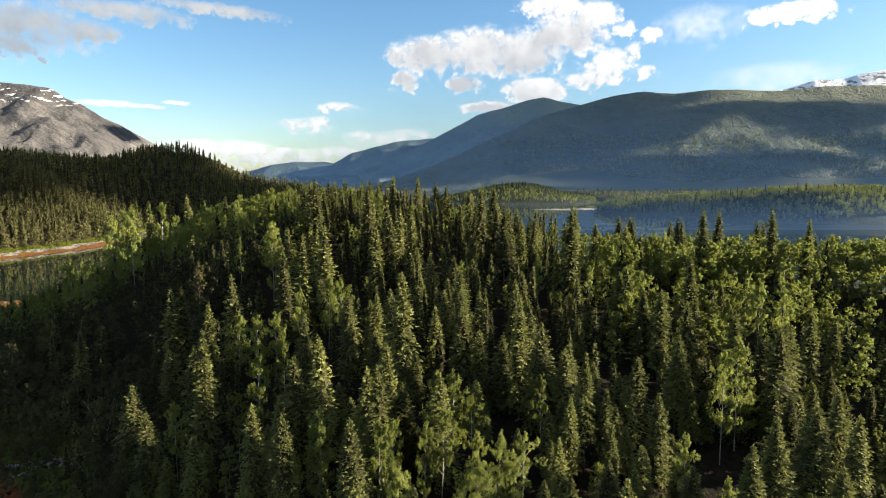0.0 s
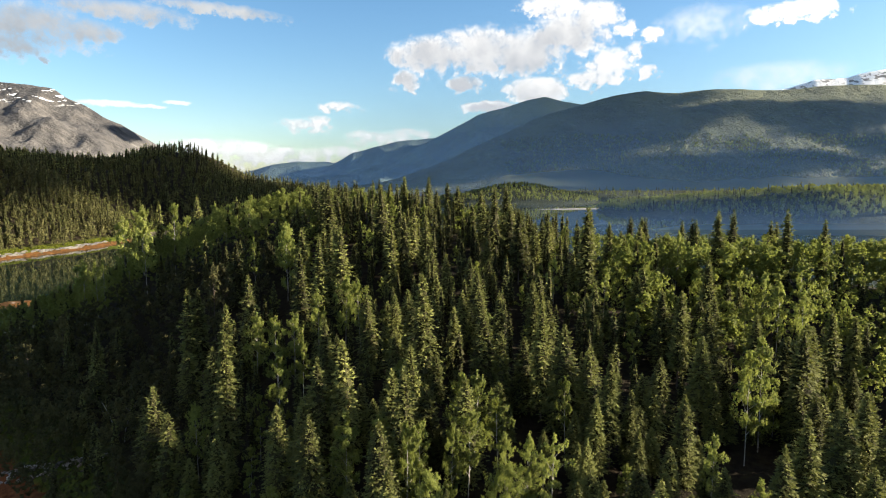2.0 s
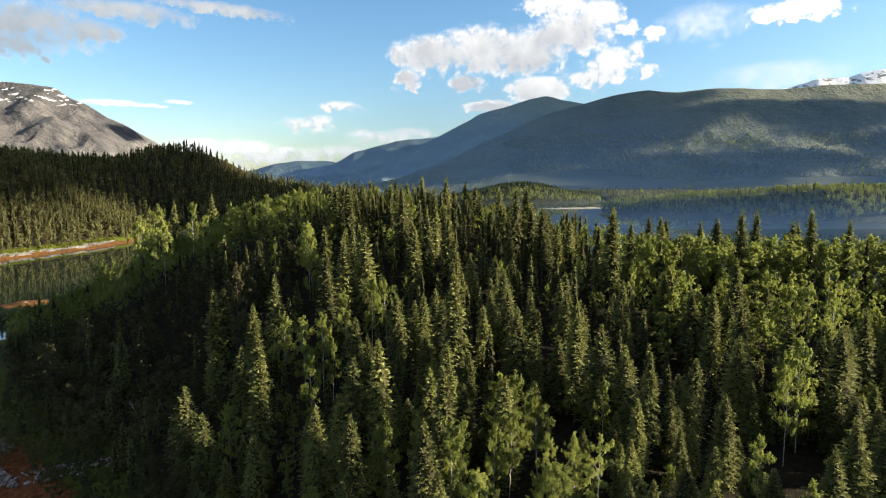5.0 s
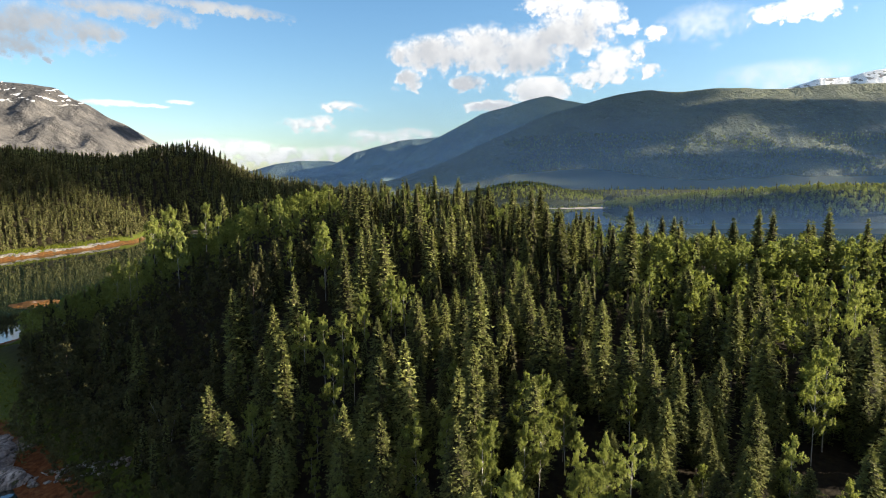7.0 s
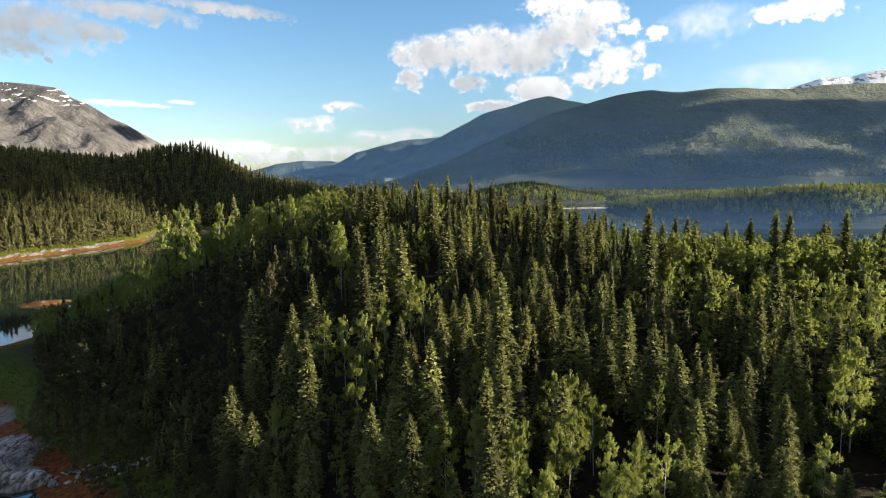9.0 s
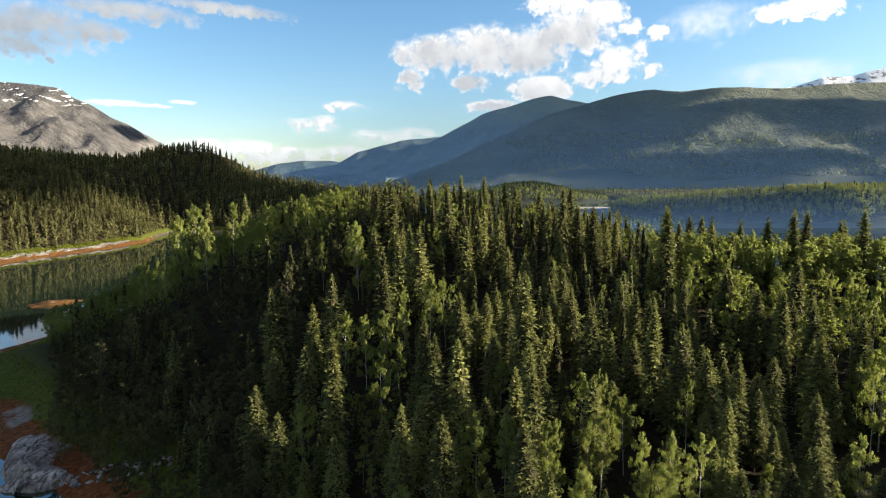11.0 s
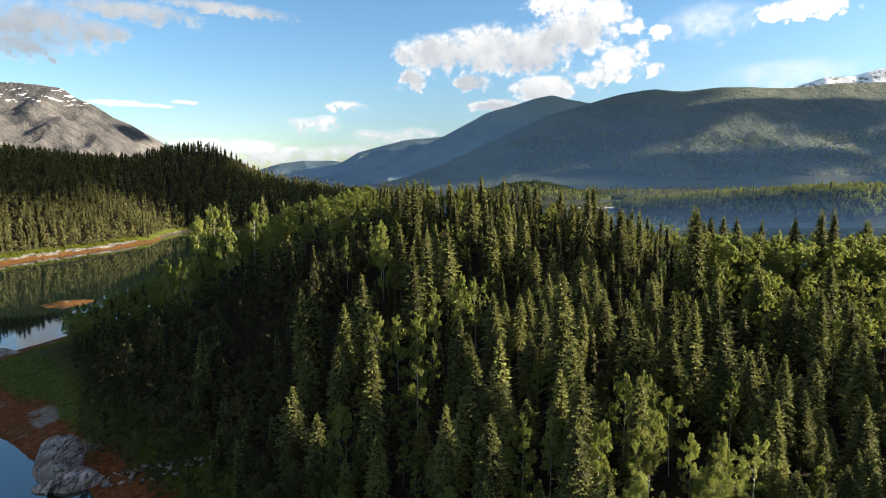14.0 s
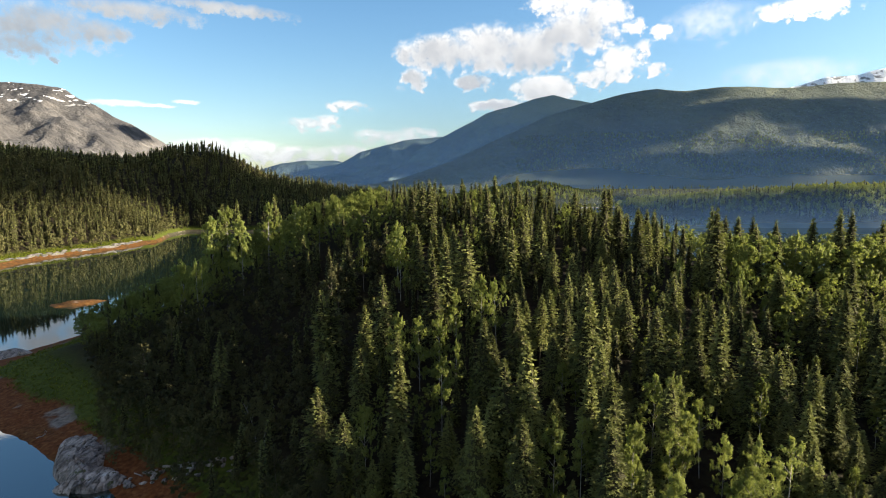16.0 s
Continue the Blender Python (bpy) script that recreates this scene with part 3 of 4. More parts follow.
def spruce_crown(rng, h=12.0, reach=1.6, tiers=44, boughs=8, per=5, size=0.4, bare=0.07):
    """Flat boughs in tiers round the stem, rising at the pointed top, drooping and uneven below, with gaps between the tiers."""
    base, out, length, width, up = [], [], [], [], []
    gaps = rng.uniform(0, 6.28)
    for z in np.linspace(bare * h, h * 0.985, tiers):
        down = h - z
        r = float(spruce_radius(down, reach)) * rng.uniform(0.78, 1.2)
        n = max(3, int(round(boughs * (0.45 + 0.55 * min(1.0, down / (0.4 * h))))))
        turn = rng.uniform(0, 6.28)
        for b in range(n):
            a = turn + 6.283 * b / n + rng.normal(0, 0.22)
            lobe = 0.86 + 0.16 * math.sin(2 * a + gaps) + 0.1 * math.sin(3 * a + z)
            l = r * lobe * rng.uniform(0.62, 1.2)
            sag = -0.42 + 0.85 * (z / h) ** 1.8 + rng.normal(0, 0.08)
            m = max(2, int(round(per * min(1.0, 0.3 + l / reach))))
            for q in range(m):
                p = 0.22 + 0.74 * (q + 0.7 * rng.uniform()) / m
                aa = a + rng.normal(0, 0.13)
                base.append((math.cos(aa) * l * p, math.sin(aa) * l * p, z + sag * l * p * p + rng.normal(0, 0.04)))
                fan = a + rng.normal(0, 0.7)
                out.append((math.cos(fan), math.sin(fan), sag * 0.8 * p + rng.normal(0, 0.14)))
                length.append(size * rng.uniform(0.7, 1.3) * (0.5 + 0.5 * min(1.0, down / 3)))
                width.append(size * rng.uniform(0.5, 0.8))
                up.append((math.cos(a) * 0.55, math.sin(a) * 0.55, 0.9))
    # the leading shoot
    for q in range(7):
        base.append((0, 0, h - 0.6 + 0.09 * q))
        out.append((rng.normal(0, 0.3), rng.normal(0, 0.3), 1.4))
        length.append(0.36)
        width.append(0.09)
        up.append((rng.normal(), rng.normal(), 0.1))
    up = np.array(up) + rng.normal(0, 0.34, (len(up), 3))
    return facing(np.array(out), up, np.array(length), np.array(width), np.array(base))


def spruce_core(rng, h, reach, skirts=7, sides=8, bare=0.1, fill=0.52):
    """The dense inside of a spruce, coloured dark for the crown's shade: ragged skirts of twigs, one over the other."""
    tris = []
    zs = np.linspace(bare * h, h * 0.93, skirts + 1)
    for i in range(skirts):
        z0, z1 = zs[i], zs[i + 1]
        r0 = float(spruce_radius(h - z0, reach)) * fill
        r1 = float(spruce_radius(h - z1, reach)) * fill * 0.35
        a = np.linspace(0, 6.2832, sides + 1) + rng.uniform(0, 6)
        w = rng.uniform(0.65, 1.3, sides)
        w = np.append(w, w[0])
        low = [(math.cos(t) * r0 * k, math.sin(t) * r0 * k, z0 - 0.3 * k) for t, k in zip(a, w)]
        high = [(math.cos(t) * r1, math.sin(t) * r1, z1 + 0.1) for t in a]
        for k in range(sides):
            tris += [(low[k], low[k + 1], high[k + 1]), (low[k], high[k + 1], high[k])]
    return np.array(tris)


def birch_skeleton(rng, h=10.0, reach=2.0, limbs=16, low=0.28):
    """Stem and rising limbs as runs of points with a thickness."""
    bend = rng.normal(0, 0.25, 2)
    stem = [(bend[0] * math.sin(2.2 * s) * h * 0.06, bend[1] * math.sin(1.7 * s) * h * 0.06, s * h * 0.95) for s in np.linspace(0, 1, 8)]
    runs = [(stem, 0.085, 0.015)]
    ends = []
    for b in range(limbs):
        s = low + (0.97 - low) * (b + rng.uniform(0, 0.8)) / limbs
        i = min(6, int(s * 7))
        p0 = np.array(stem[i]) + (np.array(stem[i + 1]) - np.array(stem[i])) * (s * 7 - i)
        a = 2.4 * b + rng.normal(0, 0.4)
        u = min(1.0, (s - low) / (1 - low))
        l = reach * (math.sin(math.pi * (0.18 + 0.8 * u) ** 0.85) * rng.uniform(0.65, 1.2) + 0.12)
        rise = rng.uniform(0.5, 1.0)
        pts = [p0, p0 + np.array([math.cos(a) * l * 0.5, math.sin(a) * l * 0.5, l * rise * 0.6]), p0 + np.array([math.cos(a + 0.2) * l, math.sin(a + 0.2) * l, l * rise * 0.85])]
        runs.append((pts, 0.03, 0.008))
        ends.append((pts[1], pts[2], l))
    ends.append((np.array(stem[-2]), np.array(stem[-1]), reach * 0.4))
    return runs, ends


def tube_mesh(name, runs, material, sides=6):
    verts, faces = [], []
    for pts, r0, r1 in runs:
        pts = [Vector(p) for p in pts]
        for i, p in enumerate(pts):
            t = (pts[min(i + 1, len(pts) - 1)] - pts[max(i - 1, 0)]).normalized()
            u = t.orthogonal().normalized()
            v = t.cross(u)
            r = r0 + (r1 - r0) * i / (len(pts) - 1)
            for k in range(sides):
                a = 6.2832 * k / sides
                verts.append(p + (u * math.cos(a) + v * math.sin(a)) * r)
        start = len(verts) - len(pts) * sides
        for i in range(len(pts) - 1):
            for k in range(sides):
                a, b = start + i * sides + k, start + i * sides + (k + 1) % sides
                faces.append((a, b, b + sides, a + sides))
        faces.append(tuple(range(len(verts) - sides, len(verts))))
    return mesh_of(name, verts, faces, material, True)


def birch_crown(rng, ends, clumps=8, per=40, size=0.2, spread=0.75):
    """Small triangular leaves in loose sprays round the limbs and their hanging twigs, with air between them."""
    base, normal = [], []
    for p0, p1, l in ends:
        p0, p1 = np.array(p0), np.array(p1)
        for c in range(clumps):
            mid = p0 + (p1 - p0) * rng.uniform(-0.35, 1.2) + rng.normal(0, 0.32, 3) * spread * (0.6 + 0.25 * l)
            rad = rng.uniform(0.2, 0.5) * spread * (0.8 + 0.12 * l)
            v = rng.normal(0, 1, (per, 3))
            v /= np.linalg.norm(v, axis=1, keepdims=True)
            base.append(mid + v * rad * rng.uniform(0.35, 1.1, (per, 1)) * np.array([0.9, 0.9, 1.1]))
            way = np.array([mid[0], mid[1], 0.0])
            way /= np.linalg.norm(way) + 0.3
            normal.append(v * 0.6 + way * 0.5 + np.array([0, 0, 0.45]) + rng.normal(0, 0.42, (per, 3)))
    base, normal = np.concatenate(base), np.concatenate(normal)
    n = len(base)
    normal /= np.linalg.norm(normal, axis=1, keepdims=True)
    hang = rng.normal(0, 1, (n, 3)) + np.array([0, 0, -0.7])
    side = np.cross(hang, normal)
    side /= np.linalg.norm(side, axis=1, keepdims=True) + 1e-9
    tip = np.cross(normal, side)
    l, w = size * rng.uniform(0.8, 1.5, (n, 1)), size * rng.uniform(0.4, 0.65, (n, 1))
    return np.stack([base - side * w, base + side * w, base - tip * l], 1)


def two_tone(name, outer, outer_mat, inner, inner_mat):
    me = quad_mesh(name, np.concatenate([outer, inner]), outer_mat)
    me.materials.append(inner_mat)
    me.polygons.foreach_set("material_index", np.repeat([0, 1], [len(outer), len(inner)]).astype(np.int32))
    return me


# near trees are finer than those farther up the slope
SPRUCES, BIRCHES, ALDERS = [[], [], []], [[], [], []], [[], [], []]
for level, (tiers, boughs, per, size, skirts) in enumerate(((74, 10, 11, 0.33, 12), (58, 9, 9, 0.4, 10), (42, 8, 6, 0.52, 8))):
    for v in range(8):
        rng = np.random.RandomState(100 + v)
        slim = (2.4, 2.15, 2.7, 2.0, 2.35, 2.55, 1.9, 2.9)[v]
        low = (0.06, 0.14, 0.05, 0.24, 0.1, 0.05, 0.18, 0.04)[v]
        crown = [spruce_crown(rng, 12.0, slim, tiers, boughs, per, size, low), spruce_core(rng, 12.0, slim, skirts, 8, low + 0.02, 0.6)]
        SPRUCES[level].append((tube_mesh("trunk", [([(0, 0, -0.5), (0, 0, 4), (0.03, 0.02, 8), (0, 0, 11.6)], 0.13, 0.02)], SPRUCE_BARK), two_tone("crown", crown[0], NEEDLES, crown[1], SHADE_TWIGS)))
for level, (clumps, more, leaf) in enumerate(((18, 36, 0.11), (14, 26, 0.145), (11, 16, 0.22))):
    for v in range(6):
        rng = np.random.RandomState(200 + v)
        reach, limbs, low, full, spread = ((1.9, 15, 0.25, 1, 0.75), (2.3, 16, 0.15, 1, 0.85), (1.5, 14, 0.3, 1, 0.65), (1.9, 10, 0.5, 0.55, 0.5), (2.9, 19, 0.12, 1, 0.95), (1.8, 15, 0.1, 1, 0.75))[v]
        runs, ends = birch_skeleton(rng, 10.0, reach, limbs, low)
        leaves = birch_crown(rng, ends, clumps, int(more * full), leaf, spread)
        BIRCHES[level].append((tube_mesh("trunk", runs, BIRCH_BARK, 5), quad_mesh("crown", leaves, LEAVES)))
        if level:
            ALDERS[level].append((tube_mesh("trunk", runs, SPRUCE_BARK, 5), quad_mesh("crown", leaves, SHADE_ALDER)))

planted = []
pick = random.Random(7)


def plant(kind, x, y, h, wide, variant, label, group):
    level = 0 if y < 58 and kind != "alder" else 1 if y < 88 else 2
    trunk, crown = {"spruce": SPRUCES, "birch": BIRCHES, "alder": ALDERS}[kind][level][variant]
    root = new(kind + "_tree")
    s = h / (12.0 if kind == "spruce" else 10.0)
    z = float(land(x, y))
    root.matrix_world = Matrix.LocRotScale((x, y, z), Euler((radians(pick.uniform(-1, 1)), radians(pick.uniform(-1, 1)), pick.uniform(0, 6.28))), (s * wide, s * wide, s))
    part("trunk", trunk, root)
    part("crown", crown, root)
    planted.append((x, y, h))
    return tagged(root, label, kind + " tree", group)


def spruce(x, y, h, wide=0.0, variant=-1):
    w = wide or pick.uniform(0.9, 1.18) * (11.0 / h) ** 0.5
    v = variant if variant >= 0 else pick.randrange(8)
    size = "tall" if h > 12.5 else "young" if h < 8 else "slender"
    plant("spruce", x, y, h, w, v, size + " dark green spruce with drooping boughs on the wooded slope", "spruces on the knoll")


def birch(x, y, h, wide=0.0, variant=-1):
    w = wide or pick.uniform(0.6, 0.82) * (10.0 / h) ** 0.25
    v = variant if variant >= 0 else pick.choice((0, 1, 2, 5, 2, 0, 5))
    size = "low bushy" if h < 7 else "sparse" if v == 3 else "leafy"
    plant("birch", x, y, h, w, v, size + " yellow-green birch with a pale trunk among spruces", "birches on the knoll")


def alder(x, y, h, wide=0.0, variant=-1):
    w = wide or pick.uniform(0.72, 0.95)
    v = variant if variant >= 0 else pick.choice((0, 1, 2, 5, 5))
    plant("alder", x, y, h, w, v, ("low bushy" if h < 6 else "leafy") + " alder with shade-dark leaves on the slope above the shore", "alders on the shaded slope")


spruce(13.5, 40.8, 10.2)
spruce(7.7, 42.6, 9.3)
spruce(-6.9, 43.2, 10.9)
spruce(10.1, 44.2, 8.0)
spruce(24.8, 44.7, 10.5)
spruce(20.0, 44.9, 8.7)
birch(-3.6, 46.0, 9.0)
spruce(27.3, 46.3, 11.9)
birch(1.8, 46.8, 7.3)
birch(2.9, 46.8, 8.2, variant=4)
spruce(13.8, 46.9, 7.9)
birch(6.8, 48.2, 9.3, variant=3)
spruce(35.8, 48.8, 11.0)
birch(21.1, 49.2, 8.5)
spruce(-7.9, 49.3, 12.0)
birch(6.1, 49.4, 6.6)
spruce(32.8, 49.9, 11.0)
birch(5.1, 50.3, 8.4)
birch(-5.8, 50.7, 11.4)
spruce(36.1, 51.9, 11.6)
birch(-1.7, 52.6, 8.8)
birch(3.3, 52.6, 7.1)
birch(-4.7, 53.0, 9.4)
spruce(-15.2, 53.4, 11.6)
birch(-0.1, 53.8, 9.1)
birch(-11.9, 54.9, 10.4)
spruce(12.3, 55.1, 8.7)
spruce(17.9, 55.3, 5.9)
spruce(20.9, 55.4, 9.5)
spruce(-6.3, 55.9, 13.4)
birch(-8.9, 56.5, 9.3)
spruce(-0.2, 56.7, 10.9)
birch(3.1, 57.1, 8.4)
spruce(-19.3, 57.3, 11.3)
spruce(16.4, 57.5, 8.5)
spruce(14.4, 57.6, 11.9)
birch(28.6, 58.3, 12.2, variant=0)
spruce(-7.8, 58.4, 12.1)
birch(1.0, 59.3, 10.3)
birch(10.3, 59.6, 8.7)
spruce(-4.4, 60.0, 9.2)
birch(-0.6, 60.3, 9.9)
spruce(-26.8, 60.6, 8.7)
birch(31.3, 60.8, 12.9)
spruce(-17.7, 61.3, 9.5)
spruce(-6.0, 61.3, 13.0)
spruce(13.3, 61.9, 10.4)
spruce(-16.1, 62.0, 13.2)
spruce(28.4, 62.2, 6.0)
spruce(25.5, 62.7, 11.7)
spruce(-13.4, 62.9, 14.2)
spruce(10.9, 63.1, 12.5)
spruce(36.0, 65.2, 10.7)
spruce(-34.2, 65.3, 10.7)
spruce(38.6, 65.3, 12.0)
spruce(37.0, 65.5, 10.3)
spruce(8.8, 66.1, 14.1)
spruce(14.5, 66.2, 9.0)
spruce(27.2, 66.4, 9.7)
spruce(40.1, 66.9, 11.0)
spruce(-27.9, 67.1, 17.4)
spruce(4.4, 67.5, 10.3)
spruce(6.9, 67.7, 9.2)
birch(-32.0, 67.8, 9.9)
spruce(2.3, 67.9, 13.1)
spruce(38.1, 67.9, 9.4)
spruce(-38.2, 70.1, 12.5)
spruce(44.9, 70.3, 11.9)
spruce(35.6, 70.4, 11.1)
spruce(30.1, 71.2, 11.9)
birch(-22.9, 71.3, 10.9)
alder(-44.1, 71.8, 5.6)
spruce(-4.9, 72.1, 16.5)
spruce(1.7, 72.4, 7.0)
spruce(8.8, 73.0, 12.1)
spruce(27.3, 73.1, 12.6)
spruce(4.5, 73.1, 12.1)
spruce(10.7, 73.3, 11.1)
spruce(-17.7, 73.5, 12.8)
spruce(-8.6, 74.1, 8.5)
spruce(-6.0, 75.0, 6.3)
spruce(-16.2, 75.1, 9.2)
birch(31.0, 75.6, 8.5)
spruce(28.8, 76.2, 11.4)
birch(-21.2, 76.5, 9.4)
birch(45.5, 77.3, 11.4)
spruce(33.5, 77.5, 10.3)
spruce(-6.6, 77.6, 10.7)
spruce(18.2, 77.8, 6.3)
spruce(-1.1, 78.1, 9.0)
birch(42.6, 78.2, 11.9)
birch(38.4, 78.8, 8.9)
spruce(27.1, 78.8, 10.4)
spruce(-34.4, 79.0, 11.4)
spruce(-12.8, 79.4, 11.7)
birch(40.8, 79.8, 10.7)
spruce(-9.4, 80.7, 9.9)
birch(-23.4, 81.1, 11.6)
spruce(28.1, 81.3, 9.7)
spruce(56.4, 81.3, 5.3)
alder(-49.3, 81.5, 7.4)
spruce(2.6, 81.5, 9.1)
birch(-26.2, 82.0, 11.2)
spruce(0.3, 82.2, 8.6)
spruce(-10.7, 82.6, 4.9)
alder(-64.8, 82.7, 5.3)
spruce(34.2, 82.7, 7.5)
birch(-29.6, 83.4, 11.6)
spruce(-39.7, 83.8, 9.7)
spruce(-7.7, 83.8, 9.2)
alder(-58.8, 84.2, 4.7)
spruce(19.6, 84.3, 8.7)
spruce(21.4, 84.4, 4.5)
spruce(-34.3, 84.7, 13.8)
spruce(10.7, 85.3, 8.9)
alder(-63.7, 85.4, 5.9)
spruce(36.2, 85.4, 12.5)
spruce(40.7, 85.4, 8.7)
birch(-20.9, 85.6, 11.8)
spruce(-10.6, 85.7, 7.2)
spruce(26.0, 85.7, 10.0)
birch(24.5, 86.3, 5.9)
birch(50.4, 86.5, 11.5)
spruce(18.8, 86.7, 5.9)
birch(-14.9, 86.9, 10.9)
spruce(2.5, 87.0, 9.1)
spruce(12.3, 87.1, 6.0)
birch(-17.3, 87.5, 11.6)
alder(-75.5, 88.0, 8.2)
birch(46.2, 88.7, 9.0)
spruce(-32.2, 88.7, 15.2)
spruce(-39.6, 88.8, 16.0)
spruce(-41.4, 88.8, 16.8)
birch(25.9, 89.2, 4.9)
spruce(27.9, 89.2, 9.2)
spruce(12.1, 89.4, 7.9)
spruce(-24.3, 89.9, 16.5)
spruce(41.6, 90.6, 6.9)
birch(22.5, 90.8, 9.2)
spruce(-3.5, 90.8, 7.6)
spruce(1.7, 92.2, 9.3)
spruce(-22.5, 94.9, 15.3)
spruce(20.6, 94.9, 16.4)
spruce(-19.2, 95.1, 15.6)
spruce(1.7, 95.1, 7.8)
spruce(-59.9, 95.2, 11.5)
spruce(-2.0, 95.3, 8.8)
birch(15.7, 96.4, 7.8)
spruce(18.8, 96.6, 8.9)
spruce(4.9, 97.1, 6.4)
spruce(61.2, 98.9, 13.9)
spruce(-4.5, 99.4, 8.1)
spruce(-11.4, 100.0, 12.3)
alder(-42.4, 101.0, 13.7)
spruce(22.4, 101.1, 14.9)
spruce(56.5, 101.3, 15.5)
alder(-76.2, 101.7, 10.5)
spruce(-12.0, 102.7, 11.2)
spruce(10.7, 102.7, 13.3)
spruce(45.1, 102.7, 14.9)
spruce(40.8, 103.0, 13.4)
spruce(-9.3, 103.1, 13.4)
spruce(-21.1, 103.5, 12.2)
alder(-41.9, 103.9, 11.7)
spruce(-27.6, 104.7, 13.1)
birch(39.2, 104.9, 10.7)
spruce(11.5, 105.0, 12.0)
spruce(5.2, 105.1, 7.2)
spruce(-5.6, 105.2, 11.2)
spruce(-10.9, 105.6, 9.6)
spruce(49.2, 105.8, 14.8)
birch(-30.8, 106.0, 14.2)
spruce(33.0, 106.8, 11.1)
spruce(-23.0, 107.2, 10.0)
spruce(-40.6, 107.9, 12.5)
spruce(43.5, 107.9, 12.1)
birch(-31.3, 108.5, 13.0)
spruce(-24.7, 108.9, 9.9)
spruce(-8.1, 108.9, 11.7)
spruce(14.6, 108.9, 9.7)
alder(-75.0, 109.6, 9.4)
spruce(28.7, 110.3, 10.7)
birch(-38.2, 111.1, 10.2)
birch(-31.8, 111.8, 11.0)
spruce(7.3, 112.1, 14.6)
spruce(10.2, 112.8, 10.7)
spruce(60.2, 112.8, 11.8)
spruce(17.5, 113.0, 9.1)
spruce(31.7, 113.4, 8.5)
spruce(-42.0, 114.7, 9.0)
spruce(10.6, 115.2, 11.2)
spruce(-38.8, 115.3, 7.9)
spruce(-14.6, 115.7, 13.9)
spruce(37.0, 115.8, 10.9)
spruce(63.2, 116.0, 11.7)
birch(61.6, 116.1, 10.2)
spruce(17.1, 116.5, 7.9)
spruce(5.4, 117.3, 9.7)
spruce(18.8, 117.4, 7.8)
spruce(10.1, 120.5, 13.5)
birch(-74.3, 120.8, 14.0)
spruce(-26.1, 121.3, 13.9)
spruce(6.7, 121.3, 8.9)
birch(-77.8, 122.2, 13.9)
birch(44.3, 122.4, 8.0)
birch(-74.2, 123.5, 12.4)
birch(-79.5, 124.1, 14.3)
spruce(7.8, 125.1, 8.5)
spruce(-27.9, 125.2, 12.5)
birch(-66.3, 125.5, 17.0)
birch(-73.2, 126.2, 7.8)
spruce(3.6, 128.3, 7.9)
spruce(-30.0, 128.7, 10.0)
birch(-62.0, 129.8, 16.9)
birch(-72.4, 130.1, 8.7)
spruce(41.4, 130.2, 10.8)
spruce(-24.4, 131.2, 8.0)
birch(-51.0, 131.4, 7.0)
spruce(6.0, 131.7, 10.9)
spruce(39.3, 131.9, 10.7)
spruce(-29.7, 132.1, 10.2)
birch(-65.9, 133.3, 4.5)
spruce(3.9, 133.5, 6.9)
spruce(51.8, 134.4, 11.0)
spruce(6.3, 134.4, 10.2)
birch(-60.8, 134.5, 11.6)
spruce(-1.6, 134.5, 10.6)
spruce(-30.6, 134.5, 9.1)
spruce(0.8, 134.6, 10.5)
birch(-47.1, 135.5, 8.8)
birch(-18.5, 135.7, 8.4)
spruce(-15.0, 136.1, 9.1)
spruce(-11.6, 137.1, 11.4)
birch(-51.0, 137.7, 5.1)
spruce(-65.7, 138.7, 4.5)
birch(-23.4, 139.2, 7.1)
birch(-78.8, 139.8, 17.0)
spruce(-5.9, 140.8, 11.4)
birch(-110.5, 141.8, 8.5, variant=3)
birch(-76.2, 143.8, 16.9)
birch(-80.5, 144.7, 17.0)
birch(-62.2, 154.3, 10.0)
spruce(-82.1, 156.3, 19.0)
spruce(-78.9, 158.9, 17.9)
spruce(-37.0, 160.4, 7.5)
spruce(-69.4, 161.1, 14.6)
spruce(39.2, 55.9, 9.6)
spruce(36.4, 62.2, 13.1)
spruce(50.0, 73.6, 9.0)
birch(22.0, 43.2, 9.0)
spruce(32.4, 45.3, 8.7)


def broadleaf_share(x, y):
    """How many of the trees between the tall ones are birches, by the part of the knoll."""
    if x < -42 and y > 100:
        return 0.8
    if x < -34 and y < 112:
        return 0.85
    if x < -30:
        return 0.6
    if x > 26 and y > 96:
        return 0.85
    if x > 22 and y > 66:
        return 0.62
    return 0.3 if y < 52 else 0.22


def crowded(x, y, gap):
    return any((x - a) ** 2 + (y - b) ** 2 < gap * gap for a, b, c in planted)


def clearing(x, y):
    return (x - 27) ** 2 / 16 + (y - 55) ** 2 / 20 < 1


# the lesser trees between: those in front as things of their own, the rest of the wood as one
rest, margin = [], []
counts = {"spruce": 0, "birch": 0}
spots = []
for j in range(64):
    for i in range(90):
        x, y = -135 + 3.2 * i + (j % 2) * 1.6 + pick.uniform(-1.2, 1.2), 36 + 2.8 * j + pick.uniform(-1.0, 1.0)
        if x < -0.76 * y - 34 or x > 0.8 * y + 40 or y > 150 - 0.45 * x:
            continue
        spots.append((x, y))
spots.sort(key=lambda p: p[1] + 0.15 * abs(p[0]))
